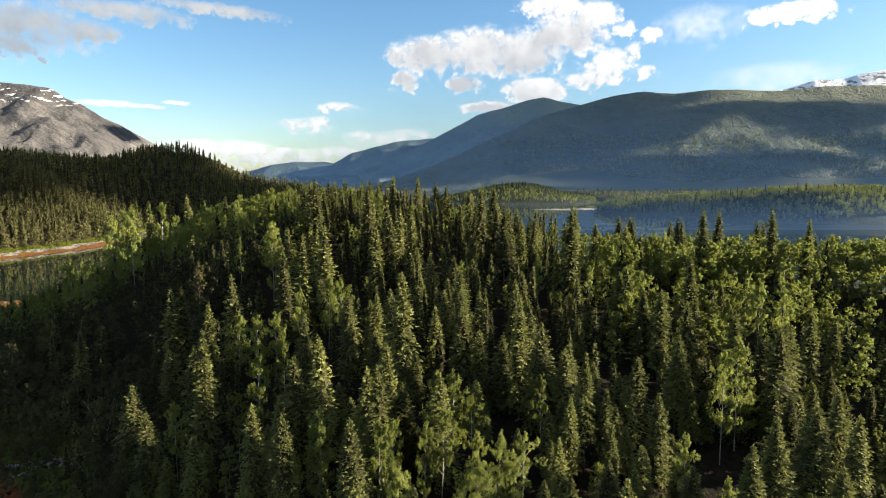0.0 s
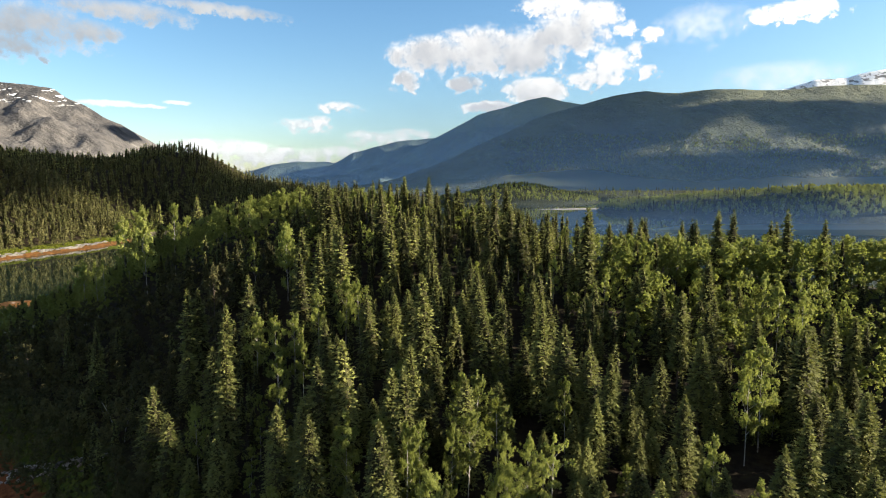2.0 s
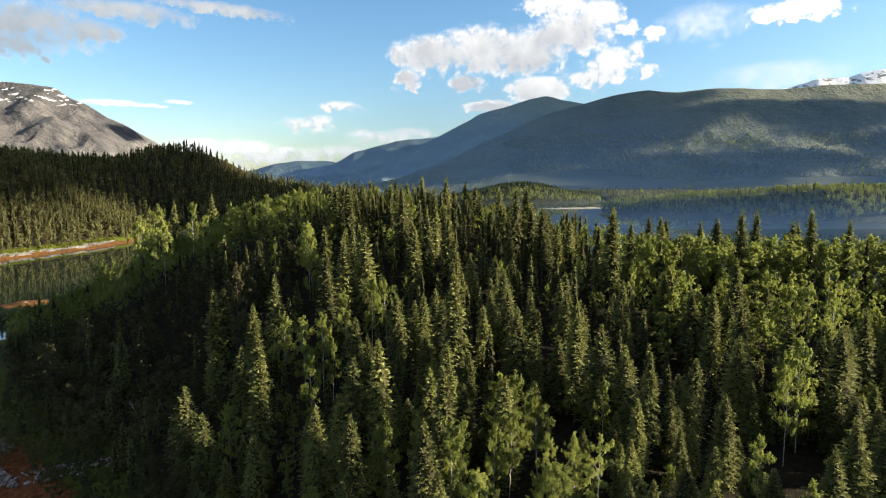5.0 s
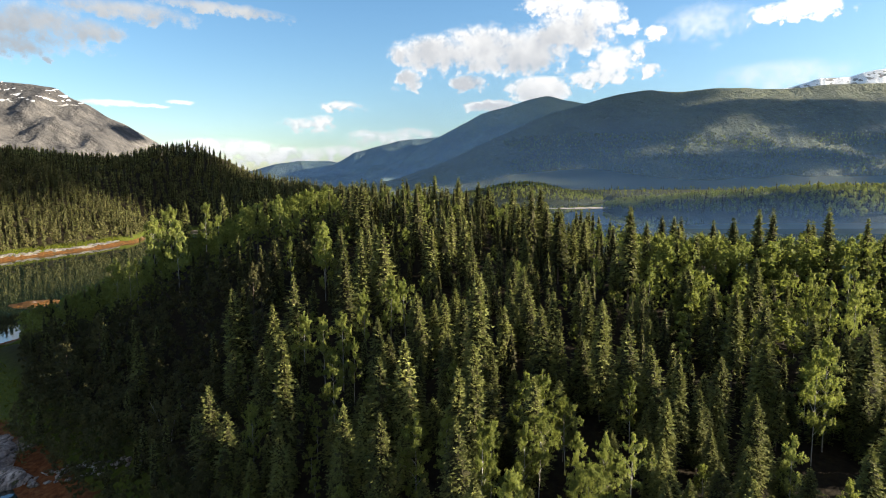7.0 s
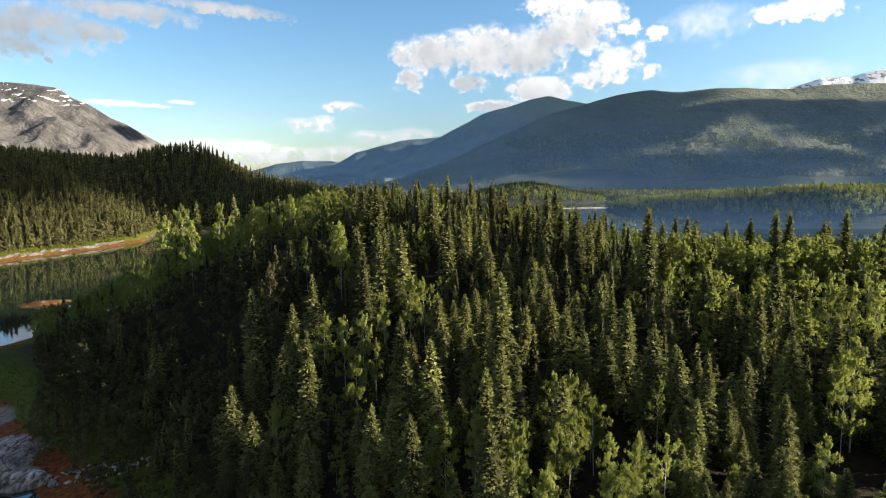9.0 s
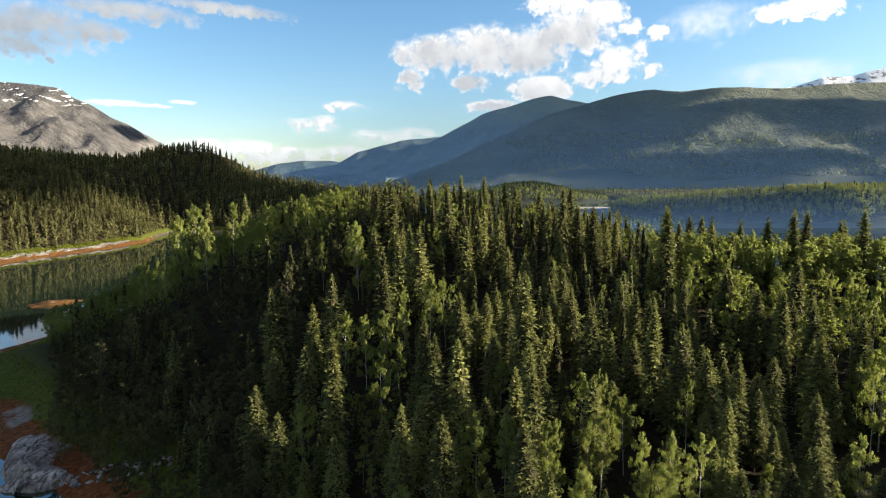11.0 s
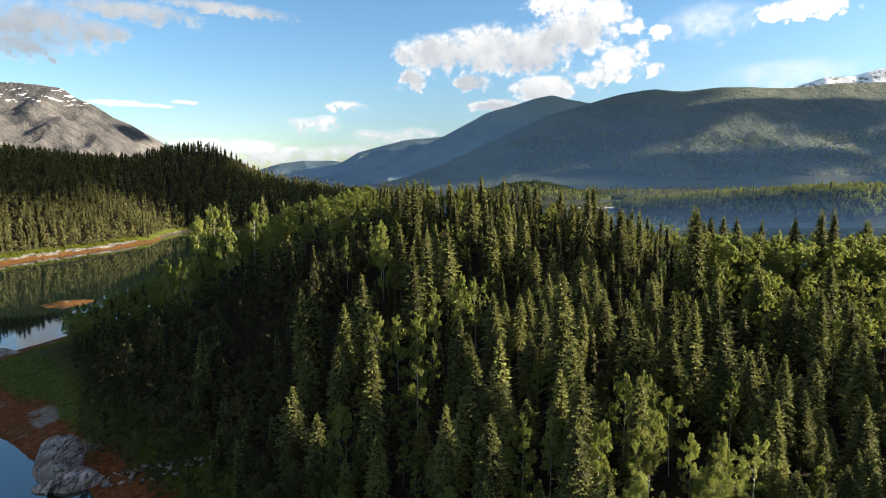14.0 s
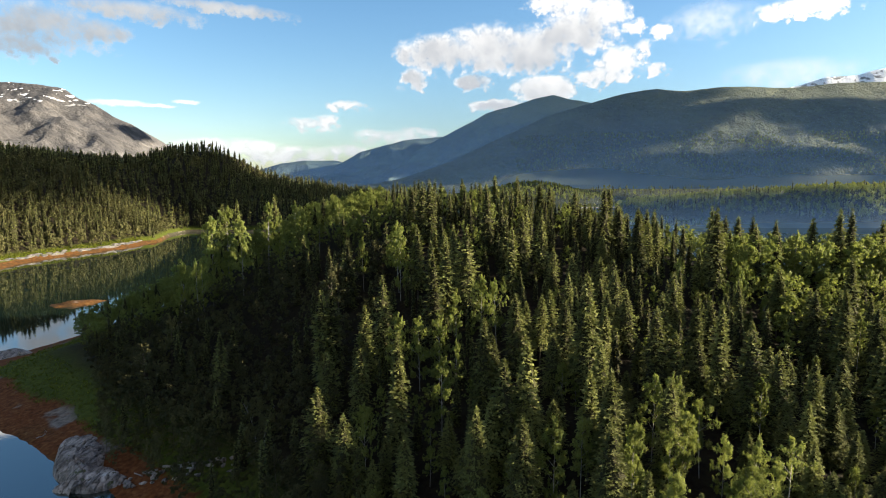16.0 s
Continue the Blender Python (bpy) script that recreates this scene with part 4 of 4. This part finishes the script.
for x, y in spots:
    z = float(land(x, y))
    if z < 1.05 or x < -71 - (y - 84) * 0.72 or clearing(x, y) or crowded(x, y, 1.95):
        continue
    leafy = pick.random() < broadleaf_share(x, y)
    if x > 26 and y > 96:
        # an even canopy of full-grown birches along the brow of the sunny flank
        h = min(42.6 - 0.078 * y - z, 11.8) * (pick.uniform(0.82, 1.0) if leafy else pick.uniform(0.7, 1.02))
    elif y > 112:
        h = pick.uniform(5.5, 8.5) if leafy and x < -40 else pick.uniform(4.5, 8.0) if leafy else pick.uniform(6.0, 9.5)
    elif x > 22 and y > 66:
        h = pick.uniform(5.5, 8.5) if leafy else pick.uniform(4.5, 7.5)
    elif x < -34:
        h = pick.uniform(4.5, 7.5) if leafy else pick.uniform(5.5, 8.5)
    elif x < -8:
        h = pick.uniform(4.0, 6.0) if leafy else pick.uniform(5.0, 7.5)
    else:
        h = pick.uniform(3.5, 6.0) if leafy else pick.uniform(4.5, 8.0)
    if z < 3.5:
        h = min(h, 5.5)
    kind = "birch" if leafy else "spruce"
    limit = 90 if leafy else 120
    if counts[kind] < limit and -0.76 * y - 26 < x < 0.78 * y + 4:
        counts[kind] += 1
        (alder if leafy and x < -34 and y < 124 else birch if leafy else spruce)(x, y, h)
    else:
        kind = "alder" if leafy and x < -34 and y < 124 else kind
        (rest if -0.76 * y - 26 < x < 0.78 * y + 6 else margin).append((kind, x, y, z, h))
        planted.append((x, y, h))


def wood(name, trees, spruce_stock, birch_stock, label, category="forest"):
    """Many trees as one mesh for each kind of foliage, too many to count."""
    root = new(name)
    made = {NEEDLES: [], SHADE_TWIGS: [], LEAVES: [], SHADE_ALDER: []}
    for kind, x, y, z, h in trees:
        s = h / (12.0 if kind == "spruce" else 10.0)
        w = s * pick.uniform(0.85, 1.2)
        a = pick.uniform(0, 6.28)
        c, sn = math.cos(a) * w, math.sin(a) * w
        m, foot = np.array([[c, -sn, 0], [sn, c, 0], [0, 0, s]]).T, np.array([x, y, z - 0.2])
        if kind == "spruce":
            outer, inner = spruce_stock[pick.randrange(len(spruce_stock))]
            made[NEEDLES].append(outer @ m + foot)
            made[SHADE_TWIGS].append(inner @ m + foot)
        else:
            made[LEAVES if kind == "birch" else SHADE_ALDER].append(birch_stock[pick.randrange(len(birch_stock))] @ m + foot)
    for mat, faces in made.items():
        if faces:
            part("inner_twigs" if mat is SHADE_TWIGS else "crowns", quad_mesh(name, np.concatenate(faces), mat), root)
    return tagged(root, label, category, kind="stuff")


scrub = []
for q in range(1500):
    x, y = pick.uniform(-112, -40), pick.uniform(78, 136)
    z = float(land(x, y))
    if 1.2 < z < 10 and x > -71 - (y - 84) * 0.72 and not any((x - a) ** 2 + (y - b) ** 2 < 3.2 for k2, a, b, c, d in scrub) and not crowded(x, y, 1.2):
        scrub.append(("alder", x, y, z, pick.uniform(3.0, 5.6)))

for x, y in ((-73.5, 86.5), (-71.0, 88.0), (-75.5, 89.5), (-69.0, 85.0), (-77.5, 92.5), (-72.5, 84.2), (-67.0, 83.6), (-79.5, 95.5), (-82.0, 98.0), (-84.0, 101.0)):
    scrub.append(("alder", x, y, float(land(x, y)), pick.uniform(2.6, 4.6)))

def plain_spruces(seed, reaches, tiers, boughs, size, skirts, sides, fill):
    made = []
    for v, r in enumerate(reaches):
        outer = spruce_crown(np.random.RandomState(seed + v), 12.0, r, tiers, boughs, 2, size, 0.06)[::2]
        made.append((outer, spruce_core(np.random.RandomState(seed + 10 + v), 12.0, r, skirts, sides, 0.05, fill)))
    return made


mid_spruces = plain_spruces(300, (2.3, 2.0, 2.6, 2.2), 36, 8, 0.75, 7, 5, 0.6)
far_spruces = plain_spruces(320, (2.2, 1.9, 2.5, 2.1), 13, 5, 1.4, 4, 4, 0.6)
front_spruces = plain_spruces(340, (2.3, 2.0, 2.6, 2.1), 22, 7, 0.95, 6, 4, 0.6)
mid_birches, front_birches, far_birches = [], [], []
for v in range(3):
    rng = np.random.RandomState(400 + v)
    runs, ends = birch_skeleton(rng, 10.0, (2.0, 2.4, 1.7)[v], 12, 0.15)
    mid_birches.append(birch_crown(rng, ends, 6, 12, 0.31, 0.8))
    runs, ends = birch_skeleton(rng, 10.0, (2.4, 2.8, 2.0)[v], 8, 0.2)
    front_birches.append(birch_crown(rng, ends, 5, 5, 0.75, 1.1))
    far_birches.append(birch_crown(rng, ends, 3, 4, 1.2, 1.1))

wood("wood", rest, mid_spruces, mid_birches, "mixed wood of spruce and birch covering the knoll")
wood("willow_scrub", scrub, mid_spruces, mid_birches, "dense willow scrub with shade-dark leaves along the shore", "shrubs")
wood("edge_wood", margin, far_spruces, far_birches, "edge of the mixed wood on the sunny flank")


def scatter(x0, x1, y0, y1, step, share, keep, low, high, shore=3.0, broadleaf="birch"):
    trees = []
    for y in np.arange(y0, y1, step):
        for x in np.arange(x0, x1, step):
            px, py = x + pick.uniform(-0.8, 0.8) * step, y + pick.uniform(-0.8, 0.8) * step
            z = float(land(px, py))
            if z < shore or not keep(px, py, z):
                continue
            leafy = pick.random() < share(px, py, z)
            trees.append((broadleaf if leafy else "spruce", px, py, z, pick.uniform(low, high) * (0.72 if leafy else 1.0)))
    return trees


in_view = lambda x, y: -0.8 * y - 60 < x < 0.8 * y + 30
front = lambda x, y: -332 < x and y < 470
# the shade-darkened alder leaves tone down the bright hillside
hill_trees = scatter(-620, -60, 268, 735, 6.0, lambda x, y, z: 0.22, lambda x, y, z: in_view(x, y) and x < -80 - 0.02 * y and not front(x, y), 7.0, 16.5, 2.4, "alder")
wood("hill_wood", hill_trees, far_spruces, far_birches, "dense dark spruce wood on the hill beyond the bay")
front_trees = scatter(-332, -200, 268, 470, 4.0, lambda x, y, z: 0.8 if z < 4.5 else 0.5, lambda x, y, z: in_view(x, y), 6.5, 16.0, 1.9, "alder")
wood("shore_wood", front_trees, front_spruces, front_birches, "spruce wood with low alders above the bay's rocky shore")
k = Nodes("pale sand")
SAND = k.solid(k.ramp(k.noise(k.where(), 0.15, 4.0), [(0.35, (0.13, 0.12, 0.1)), (0.65, (0.27, 0.25, 0.22))]), 0.9)
gu, gv = np.meshgrid(np.linspace(-1, 1, 40), np.linspace(-1, 1, 12))
bar_h = 1.3 * np.clip(1 - gu ** 2 - gv ** 2, -0.4, 1) + 0.3 * np.sin(gu * 19) * (1 - gu ** 2)
bar_faces = [(j * 40 + i, j * 40 + i + 1, (j + 1) * 40 + i + 1, (j + 1) * 40 + i) for j in range(11) for i in range(39)]
bar = new("sand_bar", mesh_of("sand_bar", np.stack([(225 + 78 * gu + 9 * gv).ravel(), (965 + 9 * gv + 10 * np.sin(2 * gu)).ravel(), bar_h.ravel()], 1), bar_faces, SAND, True))
tagged(bar, "long pale sand bar lying in the lake", "sand bar", kind="structure")
bank_trees = scatter(200, 620, 590, 960, 5.0, lambda x, y, z: 0.8, lambda x, y, z: in_view(x, y), 7.0, 12.5, 0.4)
wood("bank_wood", bank_trees, far_spruces, far_birches, "sunlit mixed wood on the lake's far bank")
low_trees = scatter(-10, 340, 1190, 1470, 8.5, lambda x, y, z: 0.6, lambda x, y, z: in_view(x, y), 8.0, 13.0, 0.4)
low_trees += scatter(340, 1150, 1200, 1660, 22.0, lambda x, y, z: 0.5, lambda x, y, z: in_view(x, y), 9.0, 14.0, 0.4)
wood("lowland_wood", low_trees, far_spruces, far_birches, "low wood at the foot of the dark mountain")


def slope_trees(mountain_side, x0, x1, z0, z1, count, label):
    """Small trees far off on a mountainside, each a few crossed sprays on its own foot."""
    v = np.empty(len(mountain_side.data.vertices) * 3)
    mountain_side.data.vertices.foreach_get("co", v)
    v = v.reshape(-1, 3)
    rng = np.random.RandomState(61)
    corners = np.array([p.vertices[:] for p in mountain_side.data.polygons])
    mid = v[corners].mean(axis=1)
    ok = corners[(mid[:, 0] > x0) & (mid[:, 0] < x1) & (mid[:, 2] > z0) & (mid[:, 2] < z1) & (mid[:, 1] < 2790)]
    sort = rng.choice(len(ok), count * 2)
    a, b = rng.uniform(0, 1, (2, count * 2, 1))
    q = v[ok[sort]]
    foot = (q[:, 0] * (1 - a) + q[:, 1] * a) * (1 - b) + (q[:, 3] * (1 - a) + q[:, 2] * a) * b
    gather = np.sin(foot[:, 0] * 0.021) + np.sin(foot[:, 0] * 0.013 + foot[:, 1] * 0.03) + np.sin(foot[:, 2] * 0.06 + foot[:, 0] * 0.008)
    foot = foot[np.argsort(-gather - rng.normal(0, 1.0, len(gather)))][:count]
    root = new("mountain_wood")
    for mat, some in ((NEEDLES, foot[::3]), (SHADE_ALDER, foot[1::3]), (LEAVES, foot[2::3])):
        quads = []
        for f in some:
            h = rng.uniform(6, 11)
            r = h * (0.2 if mat is NEEDLES else 0.34)
            for turn in rng.uniform(0, 3.14) + np.array([0, 1.05, 2.1]):
                c, s = math.cos(turn) * r, math.sin(turn) * r
                e = 0.25 if mat is NEEDLES else 0.5
                quads.append((f + (0, 0, -1), f + (c, s, e * h), f + (0, 0, h), f + (-c, -s, e * h)))
        part("crowns", quad_mesh("mountain_crowns", quads, mat), root)
    return tagged(root, label, "forest", kind="stuff")


slope_trees(mountain_east, 250, 1900, 60, 240, 5000, "scattered birch and spruce on the mountainside")


def grass_tufts(spots, label):
    """Tussocks of grass on the open shore, each a few bent blades' sheaves."""
    rng = np.random.RandomState(77)
    quads = []
    for x, y, z, tall in spots:
        for b in range(5):
            a = rng.uniform(0, 6.28)
            lean = np.array([math.cos(a), math.sin(a), 0]) * tall * rng.uniform(0.3, 0.8)
            side = np.array([-math.sin(a), math.cos(a), 0]) * tall * rng.uniform(0.12, 0.3)
            foot = np.array([x, y, z - 0.05])
            up = np.array([0, 0, tall * rng.uniform(0.6, 1.0)])
            quads.append((foot - side * 0.5, foot + side * 0.5, foot + side + lean * 0.5 + up * 0.8, foot + lean + up))
    return tagged(new("grass_tussocks", quad_mesh("grass_tussocks", quads, GRASS)), label, "grass", kind="stuff")


spots = []
for q in range(16000):
    if q % 3:
        x, y = pick.uniform(-142, -66), pick.uniform(82, 152)
    else:
        y = pick.uniform(275, 430)
        x = -250 + 9 * math.sin(y * 0.035) + pick.uniform(-14, 3)
    z = float(land(x, y))
    if 1.55 < z < 4.2:
        spots.append((x, y, z, pick.uniform(0.2, 0.45) if q % 3 else pick.uniform(0.5, 1.1)))
grass_tufts(spots, "rough green tussock grass on the shore above the weed")


# ---- shore: boulders, stones and driftwood ----
def outcrop(x, y, length, width, high, turn, seed, label, name="rock_outcrop", nu=44, nv=30, base=-0.6, stone=None):
    """Bedrock rising out of the shore: a broad ice-worn back with steps and cracks, its rim buried."""
    gu, gv = np.meshgrid(np.linspace(-1, 1, nu), np.linspace(-1, 1, nv))
    px, py = gu * width / 2, gv * length / 2
    rng = np.random.RandomState(seed)
    wob = 0.13 * np.sin(3 * np.arctan2(gv, gu) + seed) + 0.08 * np.sin(5 * np.arctan2(gv, gu) + 2.1 * seed)
    r = np.sqrt(gu ** 2 + gv ** 2) * (1 + wob)
    dome = np.clip(1 - r ** 2.6, -0.3, 1)
    rough = fbm(px + 17 * seed, py, 9.0, seed, 5) - 1.0
    step = np.round((dome * high + 0.25 * rough * high) / (0.3 * high)) * 0.3 * high
    h = 0.72 * (dome * high + 0.14 * rough * high) + 0.28 * step
    crack = np.minimum(np.abs(np.sin(px * 1.1 + 0.8 * np.sin(py * 0.5 + seed))), np.abs(np.sin(py * 0.62 + 1.1 * np.sin(px * 0.7 + 2 * seed))))
    h = h - 0.3 * high * np.exp(-(crack / 0.07) ** 2) * np.clip(dome * 3, 0, 1)
    h = np.where(r > 1, base - (r - 1) * 3, h + base * (1 - np.clip(dome * 4, 0, 1)))
    quads = [(j * nu + i, j * nu + i + 1, (j + 1) * nu + i + 1, (j + 1) * nu + i) for j in range(nv - 1) for i in range(nu - 1)]
    ob = new(name, mesh_of(name, np.stack([px.ravel(), py.ravel(), h.ravel()], 1), quads, stone or SHORE_ROCK, nu > 20))
    ob.matrix_world = pose(x, y, max(float(land(x, y)), -0.2), 0, 0, turn)
    return tagged(ob, label, "rock outcrop", "rocks along the shore")


def boulder(x, y, sx, sy, sz, seed, label="weathered grey boulder on the weedy shore", sink=0.3, name="boulder", turn=0.0):
    rng = np.random.RandomState(seed)
    bm = bmesh.new()
    bmesh.ops.create_icosphere(bm, subdivisions=4 if sx > 2.5 else 3, radius=1.0)
    cuts = [(Vector(rng.normal(0, 1, 3)).normalized(), rng.uniform(0.5, 0.8)) for _ in range(14)]
    for v in bm.verts:
        for n, d in cuts:
            over = v.co.dot(n) - d
            if over > 0:
                v.co -= n * over * 0.85
        p = v.co * 2.3 + Vector((seed, 0, 0))
        v.co *= 1 + 0.2 * noise.noise(p) + 0.09 * noise.noise(p * 3.1) + 0.04 * noise.noise(p * 7.0)
        v.co = Vector((v.co.x * sx, v.co.y * sy, v.co.z * sz))
    me = bpy.data.meshes.new(name)
    bm.to_mesh(me)
    bm.free()
    me.materials.append(SHORE_ROCK)
    me.polygons.foreach_set("use_smooth", [True] * len(me.polygons))
    ob = new(name, me)
    ob.matrix_world = pose(x, y, float(land(x, y)) + sz * (1 - 2 * sink), 0, 0, turn)
    return tagged(ob, label, "boulder", "rocks along the shore")


outcrop(-79.2, 87.4, 22.0, 7.4, 1.7, 30, 3, "large pale cracked rock outcrop beside dark water", nu=60, nv=80)
outcrop(-73.6, 81.2, 7.5, 9.5, 1.6, -6, 5, "broad cracked pale rock at the water's edge", nu=50, nv=40)
boulder(-71.2, 81.0, 2.1, 1.5, 1.0, 8)
outcrop(-134.0, 143.5, 9.0, 13.0, 1.5, 10, 14, "broad smooth grey rock on the grassy point")
boulder(-127.5, 142.2, 2.4, 1.8, 0.9, 15)
boulder(-139.0, 147.5, 2.6, 1.4, 1.0, 17)
stones = random.Random(21)
for q in range(60):
    t = stones.random()
    x, y = -72 + 22 * t + stones.uniform(-1, 1), 80.6 - 1.2 * t + stones.uniform(-1.4, 1.4)
    s = stones.uniform(0.2, 0.6)
    boulder(x, y, s * 1.4, s, s * 0.7, 40 + q, "small angular grey stone on the dark shore", 0.3, "stone", stones.uniform(0, 360))
for q in range(44):
    y = 284 + 128 * q / 43 + stones.uniform(-1, 1)
    x = -248.0 + 9 * math.sin(y * 0.035) + stones.uniform(-1.0, 1.0)
    s = stones.uniform(2.6, 5.4)
    outcrop(x, y, s * 1.7, s * 0.75, stones.uniform(0.5, 1.1), stones.uniform(-25, 15), 140 + q, "pale ice-worn rock slab along the bay shore", "rock_slab", 12, 12, -0.3, BAY_ROCK)


def snag(x, y, tall, lean, turn, seed):
    """A dead birch: a thin bare bleached stem, leaning, with a few stubs."""
    rng = np.random.RandomState(seed)
    stem = [(lean * s * s * tall, 0.15 * math.sin(3 * s), s * tall) for s in np.linspace(0, 1, 7)]
    runs = [(stem, 0.07, 0.02)]
    for b in range(4):
        p = np.array(stem[2 + b])
        a = rng.uniform(0, 6.28)
        runs.append(([p, p + np.array([math.cos(a) * 0.5, math.sin(a) * 0.5, 0.35]), p + np.array([math.cos(a) * 0.9, math.sin(a) * 0.9, 0.8])], 0.025, 0.008))
    ob = new("dead_birch", tube_mesh("dead_birch", runs, DEAD_WOOD, 5))
    ob.matrix_world = pose(x, y, float(land(x, y)) - 0.2, 0, 0, turn)
    return tagged(ob, "thin bare bleached dead birch leaning over the scrub", "dead tree")


snag(-50.4, 83.0, 6.5, 0.25, 200, 1)
snag(-48.9, 82.4, 5.5, 0.3, 30, 2)


def driftwood(x, y, length, turn, thick, seed, label="bleached grey driftwood log lying on the shore"):
    rng = np.random.RandomState(seed)
    pts = [(s * length - length / 2, 0.12 * length * math.sin(2.5 * s) * rng.uniform(-0.5, 0.5), 0.05 * rng.uniform(-1, 1)) for s in np.linspace(0, 1, 7)]
    runs = [(pts, thick, thick * 0.45)]
    for b in range(2):
        i = rng.randint(2, 6)
        p = np.array(pts[i])
        runs.append(([p, p + np.array([0.3, rng.uniform(-0.7, 0.7), 0.35]), p + np.array([0.7, rng.uniform(-1.2, 1.2), 0.5])], thick * 0.4, thick * 0.15))
    ob = new("driftwood_log", tube_mesh("driftwood_log", runs, DEAD_WOOD, 7))
    ob.matrix_world = pose(x, y, float(land(x, y)) + thick * 0.8, 0, 0, turn)
    return tagged(ob, label, "driftwood", "driftwood on the shore")


driftwood(-61.5, 81.2, 4.2, 10, 0.2, 1)
driftwood(-59.6, 80.4, 2.6, -14, 0.26, 2, "thick bleached driftwood stump on the shore")
driftwood(-63.6, 80.8, 2.4, 35, 0.12, 3)
driftwood(-51.5, 79.0, 2.2, -5, 0.1, 4)
driftwood(-67.0, 81.4, 2.0, -25, 0.1, 5)
driftwood(-72.5, 82.6, 3.4, -8, 0.1, 6, "thin pale driftwood branch across the rocks")
driftwood(-91.0, 95.5, 1.8, 70, 0.09, 7, "thin pale stick on brown weed")
